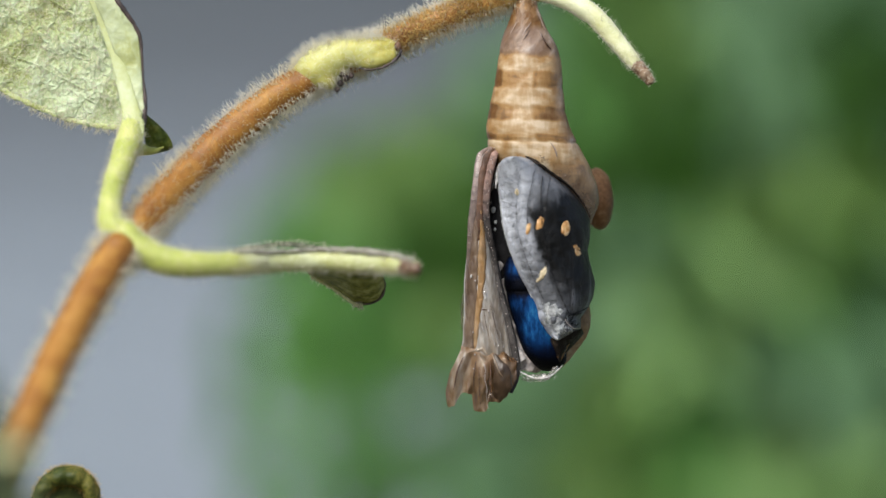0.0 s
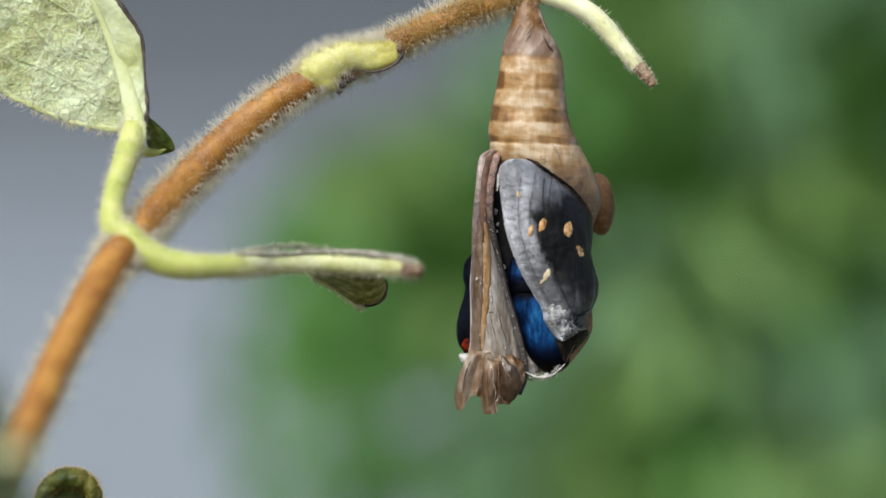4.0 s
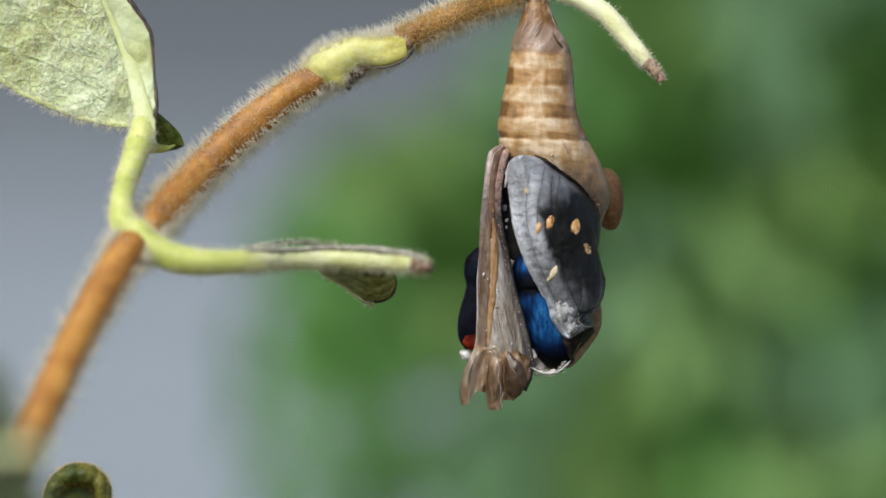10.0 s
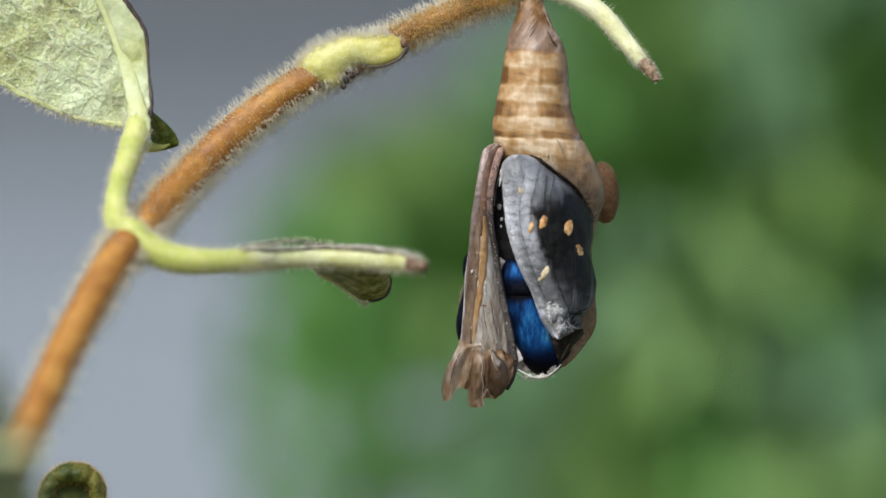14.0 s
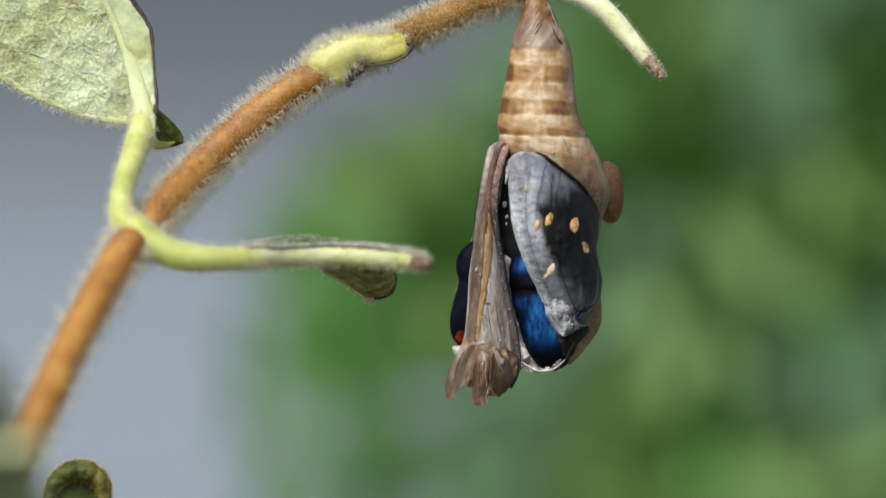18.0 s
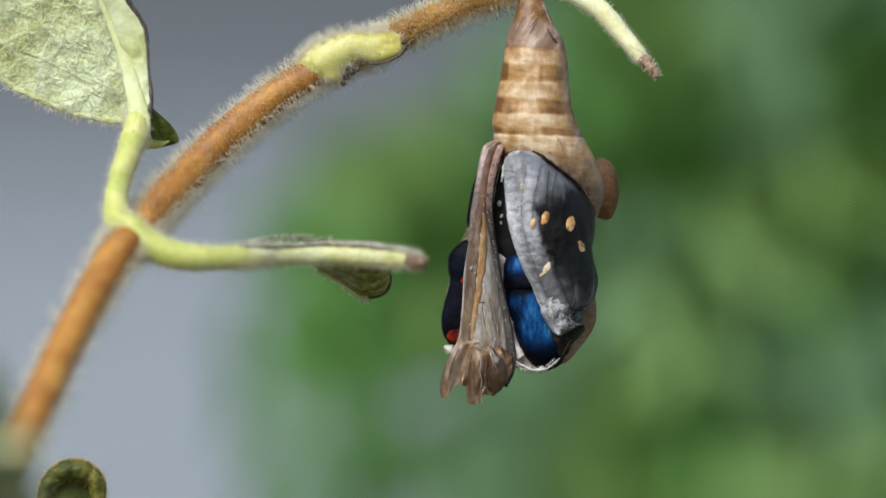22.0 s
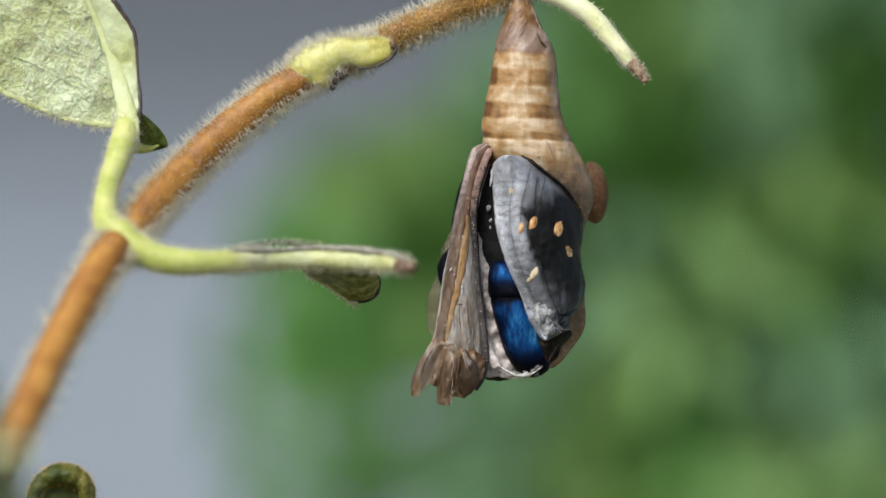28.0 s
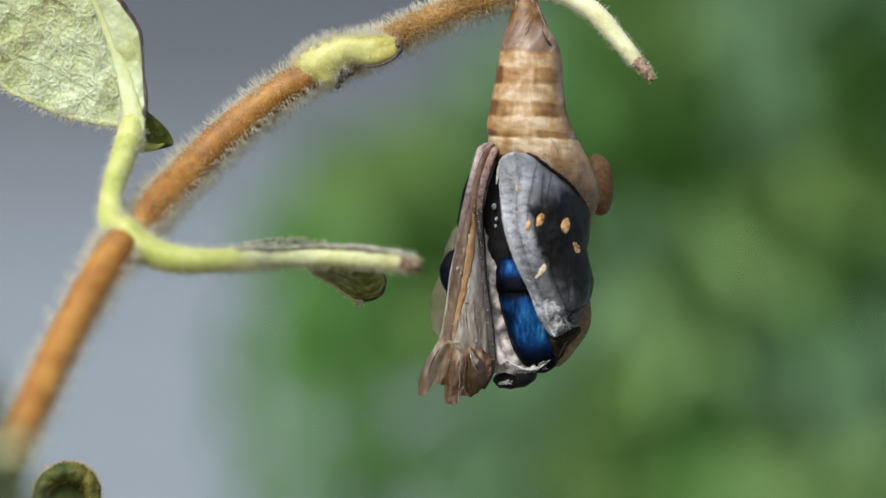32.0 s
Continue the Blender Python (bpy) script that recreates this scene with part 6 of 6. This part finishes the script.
def make_shrub(name, near, farther, count, seed, x0, x1, label):
    rng, trng = random.Random(seed), random.Random(seed + 100)
    dm = (near + farther) / 2
    top = thing(name, Vector((P((x0 + x1) / 2, 441, dm).x, dm * U, 0.0)), label, "shrub", "garden shrubs")
    s = Shape()
    for _ in range(count):
        y = rng.uniform(-420, 1300)
        x = rng.uniform(x0, x1)
        if x < edge_of_green(y) + rng.gauss(0, 60):
            continue
        if 680 < y < 980 and 460 < x < 800 and rng.random() < 0.8:
            continue
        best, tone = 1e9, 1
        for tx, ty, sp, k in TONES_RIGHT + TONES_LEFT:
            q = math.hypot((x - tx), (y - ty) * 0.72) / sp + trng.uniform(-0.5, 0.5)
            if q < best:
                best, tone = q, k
        d = rng.uniform(near, farther)
        c = P(x, y, d)
        k = U * (1 + d / REACH)
        ln, w = rng.uniform(70, 150) * k, rng.uniform(16, 34) * k
        a = rng.gauss(-1.45, 0.5)
        along = Vector((math.cos(a), rng.uniform(-0.5, 0.3), math.sin(a))).normalized()
        side = along.cross(Vector((rng.uniform(-0.5, 0.5), -1, rng.uniform(-0.1, 0.9)))).normalized()
        nrm = side.cross(along).normalized()
        vs = [c - along * ln * 0.5, c - along * ln * 0.2 + side * w - nrm * w * 0.3, c - along * ln * 0.2 - side * w - nrm * w * 0.3, c - along * ln * 0.15,
              c + along * ln * 0.2 + side * w * 0.8 - nrm * w * 0.3, c + along * ln * 0.2 - side * w * 0.8 - nrm * w * 0.3, c + along * ln * 0.2, c + along * ln * 0.5 - nrm * w * 0.5]
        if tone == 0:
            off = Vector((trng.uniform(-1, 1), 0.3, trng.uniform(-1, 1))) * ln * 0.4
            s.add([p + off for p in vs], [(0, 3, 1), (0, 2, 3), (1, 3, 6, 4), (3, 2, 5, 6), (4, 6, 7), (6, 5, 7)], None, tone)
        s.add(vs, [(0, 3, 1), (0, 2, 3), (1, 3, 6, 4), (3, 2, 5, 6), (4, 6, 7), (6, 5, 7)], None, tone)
    # the rest of the bush, down to the ground and out to its sides
    for _ in range(count):
        x, y = rng.uniform(-200, 5600), rng.uniform(-3200, 8200)
        if ((x - 2700) / 2900.0) ** 2 + ((y - 2300) / 5600.0) ** 2 > 1 or (x < 2300 and -450 < y < 1330):
            continue
        d = rng.uniform(near, farther)
        c, k = P(x, y, d), U * (1 + d / REACH)
        if c.z < 0.02:
            continue
        ln, w = rng.uniform(150, 330) * k, rng.uniform(40, 80) * k
        a = rng.gauss(-1.3, 0.8)
        along = Vector((math.cos(a), rng.uniform(-0.6, 0.4), math.sin(a))).normalized()
        side = along.cross(Vector((rng.uniform(-0.5, 0.5), -1, rng.uniform(-0.1, 0.9)))).normalized()
        nrm = side.cross(along).normalized()
        s.add([c - along * ln * 0.5, c - along * ln * 0.15 + side * w - nrm * w * 0.3, c - along * ln * 0.15 - side * w - nrm * w * 0.3, c - along * ln * 0.1,
               c + along * ln * 0.5 - nrm * w * 0.5], [(0, 3, 1), (0, 2, 3), (1, 3, 4), (3, 2, 4)], None, rng.choice((0, 1, 1, 2, 3, 4)))
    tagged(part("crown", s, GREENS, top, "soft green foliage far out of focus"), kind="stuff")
    foot_y = 441 + Z0 / (U * (1 + dm / REACH))
    for k in range(5):
        bx, lean = 2500 + 90 * k, (k - 2) * 420
        pts = [(bx + lean * (i / 6) ** 1.3 + 50 * math.sin(i * 1.3 + k), foot_y * (1 - i / 6) - 1500 * i / 6 + 20, (near + farther) / 2, 70 - 9 * i) for i in range(7)]
        if max(p[0] for p in pts) < 2300:
            continue
        part("branch", tube(pts, 30, 10, 1, 0.1, 300), TWIGBARK, top)


make_shrub("shrub", 16000, 21000, 3400, 21, 380, 2100, "leafy green garden shrub")
make_shrub("shrub", 23000, 29000, 3400, 22, 500, 2200, "darker green garden shrub before a grey wall")


# ---- movement ----


def slide(home, tx, ty, angle, nod=0.0):
    return Matrix.Translation(home + Vector((tx * U, 0, -ty * U))) @ pose(0, 0, 0, 0, angle, nod)


def key_part(ob, rows):
    home = ob.matrix_basis.translation.copy()
    walk(ob, [(t, slide(home, *r)) for t, *r in rows])


def motions():
    key_part(wing, [
        (0, 0, 0, 0),
        (0.5, 2.401, -0.8538, -0.9603),
        (1, 2.921, -1.727, -0.781),
        (1.5, 1.281, -1.756, -2.076),
        (2, -0.3931, -0.4882, -0.2305),
        (2.5, -1.221, -1.28, -0.7605),
        (3, -1.514, -0.169, -0.6627),
        (3.5, -1.643, -0.1981, -1.338),
        (5.5, -2.651, 0.655, -1.191),
        (6, -1.681, 0.3141, -0.884),
        (6.5, -0.7783, -0.02079, -1.586),
        (7, 0.2491, -1.461, -2.073),
        (7.5, -0.5975, -0.003643, -1.091),
        (8, -0.859, -2.576, -1.116),
        (8.5, -1.704, -0.9131, -0.643),
        (9, -2.981, 0.1428, -0.6101),
        (9.5, -2.487, 0.8329, -0.2898),
        (10, -3.185, 1.684, -0.6119),
        (10.5, -2.548, 2.053, -0.3393),
        (11, -2.358, 2.063, -0.0003318),
        (11.5, -1.709, 1.888, 0.4556),
        (12, -1.939, 2.814, 1.508),
        (12.5, -1.115, 3.189, 1.826),
        (13, -0.9188, 3.398, 1.865),
        (13.5, -2.488, 3.751, 1.672),
        (14, -2.463, 2.841, 1.333),
        (14.5, -1.678, 2.867, 1.094),
        (16.5, -2.738, 3.671, 0.3937),
        (17, -1.376, 3.443, 0.8794),
        (17.5, -0.8474, 2.505, 1.027),
        (18, -0.9711, 2.25, 1.453),
        (18.5, -0.3351, 1.945, 1.425),
        (19, 0.6479, 2.498, 1.357),
        (19.5, -0.6467, 1.924, 0.396),
        (20, -0.7228, 1.713, 0.8548),
        (20.5, -0.4732, 1.81, 0.7757),
        (21, -0.2538, 2.153, 0.8726),
        (21.5, 1.429, 1.336, 1.597),
        (22, 1.429, 1.551, 1.597),
        (22.5, 0.339, 2.129, 1.078),
        (23, 1.357, 1.62, 1.513),
        (23.5, -0.4312, 1.631, 1.318),
        (24, 0.9694, 1.31, 2.085),
        (24.5, 1.983, 1.205, 2.38),
        (25, 0.02896, 2.884, 3.226),
        (25.5, 0.8894, 2.774, 2.844),
        (27.5, -0.1807, 2.455, 2.2),
        (28, 0.8866, 2.081, 2.284),
        (28.5, 0.4963, 2.237, 2.042),
        (29, 0.1471, 2.029, 1.795),
        (29.5, 0.5898, 1.855, 1.733),
        (30, 0.3056, 1.354, 1.765),
        (30.5, 1.774, 0.264, 2.307),
        (31, -0.137, 1.348, 1.425),
        (31.5, 1.467, 0.4277, 1.721),
        (32, 1.184, -0.1352, 1.129),
    ])
    key_part(flap, [
        (0, 0, 0, -0),
        (0.5, 0, 0.1757, -0.7293),
        (1, 0, -0.4114, -1.967),
        (1.5, 0, 0.6729, -2.53),
        (2, 0, -0.01714, -1.059),
        (2.5, 0, 0.1886, -1.23),
        (3, 0, 0.2229, -1.022),
        (3.5, 0, 0.5871, -1.556),
        (5.5, 0, 0.3257, -1.383),
        (6, 0, 0.1929, -0.7918),
        (6.5, 0, 0.3043, -1.58),
        (7, 0, 0.24, -2.079),
        (7.5, 0, 0.2764, -1.483),
        (8, 0, -0.4971, -1.556),
        (8.5, 0, -0.3536, -1.194),
        (9, 0, -0.03643, -0.6309),
        (9.5, 0, -0.04929, -0.5959),
        (10, 0, 0.4136, -0.5923),
        (10.5, 0, 0.4543, -0.6051),
        (11, 0, 0.7479, -0.4819),
        (11.5, 0, 0.1929, 0.4957),
        (12, 0, -0.1114, 2.797),
        (12.5, 0, -0.9664, 3.314),
        (13, 0, -0.7371, 3.148),
        (13.5, 0, -0.6386, 2.604),
        (14, 0, -1.187, 2.363),
        (14.5, 0, -0.8657, 2.094),
        (16.5, 0, -0.2143, 1.883),
        (17, 0, -0.2786, 1.472),
        (17.5, 0, -0.3064, 1.805),
        (18, 0, -0.3364, 2.755),
        (18.5, 0, -0.5293, 2.588),
        (19, 0, -0.4757, 2.561),
        (19.5, 0, -0.465, 2.053),
        (20, 0, -0.7993, 2.177),
        (20.5, 0, -0.8336, 2.321),
        (21, 0, -0.8979, 2.418),
        (21.5, 0, -0.6364, 2.631),
        (22, 0, -0.7971, 2.728),
        (22.5, 0, -0.5443, 2.459),
        (23, 0, -0.3429, 2.477),
        (23.5, 0, -0.9621, 3.91),
        (24, 0, -1.798, 6.358),
        (24.5, 0, -2.312, 7.164),
        (25, 0, -3.306, 8.288),
        (25.5, 0, -3.264, 7.459),
        (27.5, 0, -2.938, 7.094),
        (28, 0, -2.473, 7.081),
        (28.5, 0, -2.473, 6.738),
        (29, 0, -2.181, 6.62),
        (29.5, 0, -2.006, 6.305),
        (30, 0, -2.336, 6.583),
        (30.5, 0, -2.231, 6.97),
        (31, 0, -2.631, 7.57),
        (31.5, 0, -1.845, 7.291),
        (32, 0, -2.081, 6.64),
    ])
    key_part(horn, [
        (0, 0, 0, 0),
        (0.5, 1.657, -4.014, 0),
        (1, 1.114, -2.871, 0),
        (1.5, 0.25, -1.557, 0),
        (2, -1.636, 1.443, 0),
        (2.5, -1.75, 2.129, 0),
        (3, -2.157, 4.543, 0),
        (3.5, -1.607, 6.557, 0),
        (5.5, -1.529, 4.086, 0),
        (6, -0.75, 5.243, 0),
        (6.5, 0.03571, 1.014, 0),
        (7, 0.75, -0.7, 0),
        (7.5, -0.7643, -1.329, 0),
        (8, -1.607, -2.457, 0),
        (8.5, -1.514, -0.4286, 0),
        (9, -2.2, 2.129, 0),
        (9.5, -2.286, 3.686, 0),
        (10, -1.55, 5.229, 0),
        (10.5, -1.5, 3.014, 0),
        (11, -1.179, 3.243, 0),
        (11.5, -0.75, 0.6429, 0),
        (12, -0.5357, 0.4286, 0),
        (12.5, 0.1071, -2.471, 0),
        (13, 1.865e-14, -3.957, 0),
        (13.5, -0.5357, -4.429, 0),
        (14, -0.75, -5.557, 0),
        (14.5, -0.8571, -4.386, 0),
        (16.5, -1.214, 0.7857, 0),
        (17, -0.7429, -0.9286, 0),
        (17.5, -0.5357, -0.2714, 0),
        (18, -0.75, -1.171, 0),
        (18.5, -0.1, -3.314, 0),
        (19, 0.02857, -6.186, 0),
        (19.5, -0.3214, -7.7, 0),
        (20, -0.4286, -8.814, 0),
        (20.5, -0.2143, -9.629, 0),
        (21, -0.2143, -9.843, 0),
        (21.5, -0.6429, -5.971, 0),
        (22, -0.6429, -5.757, 0),
        (22.5, 2.398e-14, -3.314, 0),
        (23, -0.4429, -5.743, 0),
        (23.5, -0.6571, -5.557, 0),
        (24, -0.2143, -4.443, 0),
        (24.5, 0.1286, -6.157, 0),
        (25, 0.3143, -12.57, 0),
        (25.5, 0.8571, -13.23, 0),
        (27.5, -1.243e-14, -9.043, 0),
        (28, -0.3214, -7.543, 0),
        (28.5, -0.5429, -7.543, 0),
        (29, -0.4571, -5.771, 0),
        (29.5, 0.01429, -5.986, 0),
        (30, -0.3143, -7.086, 0),
        (30.5, 0.1071, -8.986, 0),
        (31, -0.3214, -10.37, 0),
        (31.5, -0.01429, -13.8, 0),
        (32, -0.5357, -18.39, 0),
    ])
    blue = [(0, 0, 0, 0), (1.5, 6, -2, -1), (3.5, 2, 0, 0), (7, 6, -3, -1), (9, -4, 0, 0), (11, -6, 2, 0), (12, -16, 12, 1), (13, -18, 14, 1), (14.5, -16, 12, 1),
            (17, -12, 8, 1.5), (19, -12, 7, 1.5), (23, -13, 8, 1.5), (24, -18, 10, 1), (25, -22, 18, 0.5), (28, -20, 14, 0.5), (30, -18, 11, 0.5), (32, -16, 9, 0.5)]
    for ob in [o for o in moth.children if o.name.split(".")[0] == "abdomen_segment"]:
        key_part(ob, blue)
    key_part(far, [(0, 52, 0, 0), (1, 56, 0, 0), (1.5, 52, 0, 0), (2, 44, 0, 0), (3, 34, 0, 0), (3.5, 32, 0, 0), (5.5, 27, 2, 0), (6, 23, 2, 0), (7, 25, 2, 0), (9, 19, 2, 0), (11, 16, 2, 0), (11.7, 18, 0, 0), (12.3, 26, 0, 0), (14.5, 22, 0, 0),
                   (16.5, 14, 0, 0), (17, 12, 0, 0), (18, 3, 0, 0), (19, 0, 0, 0), (21, -2, 0, 0), (23, -4, 0, 0), (24, -6, 0, 0), (25, 10, 6, -6), (28, -4, 8, -14), (30, -8, 12, -15), (32, -10, 14, -16)])
    key_part(edge, [(0, 40, 0, 0), (3.5, 36, 0, 0), (6, 26, 0, 0), (11, 20, 0, 0), (14.5, 18, 0, 0), (16.5, 8, 0, 0), (19, 0, 0, 0), (23, -4, 0, 0), (25, -12, 0, 0), (28, -9, 0, 0), (32, -9, 0, 0)])
    key_part(skin, [(0, 40, 0, 0), (11, 32, 0, 0), (13, 28, 0, 0), (14.5, 22, 0, 0), (17, 14, 0, 0), (19, 2, 0, 0), (23, 0, 0, 0), (25, -2, 0, 0), (28, -12, 0, 0), (32, -16, 0, 0)])
    key_part(lining, [(0, 0, -16, 0), (11, 0, -16, 0), (13, -6, -12, 1.2), (23, -6, -12, 1.2), (24, -12, 0, 2.2), (25, -20, 2, 3), (28, -17, -4, 3), (32, -15, -8, 3)])
    key_part(foot, [(0, 0, 6, 0), (1.5, 2, 2, 0), (6, -2, 0, 0), (9, -4, 0, 0), (11, -6, 2, 0), (12, -14, 10, 2), (14.5, -14, 8, 2), (17, -14, 2, 2), (23, -16, 2, 2), (24, -22, 2, 3), (25, -28, 8, 3), (28, -24, 4, 3), (32, -20, -4, 2)])
    key_part(head, [(0, 20, -20, 0), (23.5, 10, -10, 0), (24.5, -18, 8, 0), (28, -10, 18, 0), (30.5, -6, 24, 0), (31.2, 0, 32, 0), (32, 2, 35, 0)])


motions()
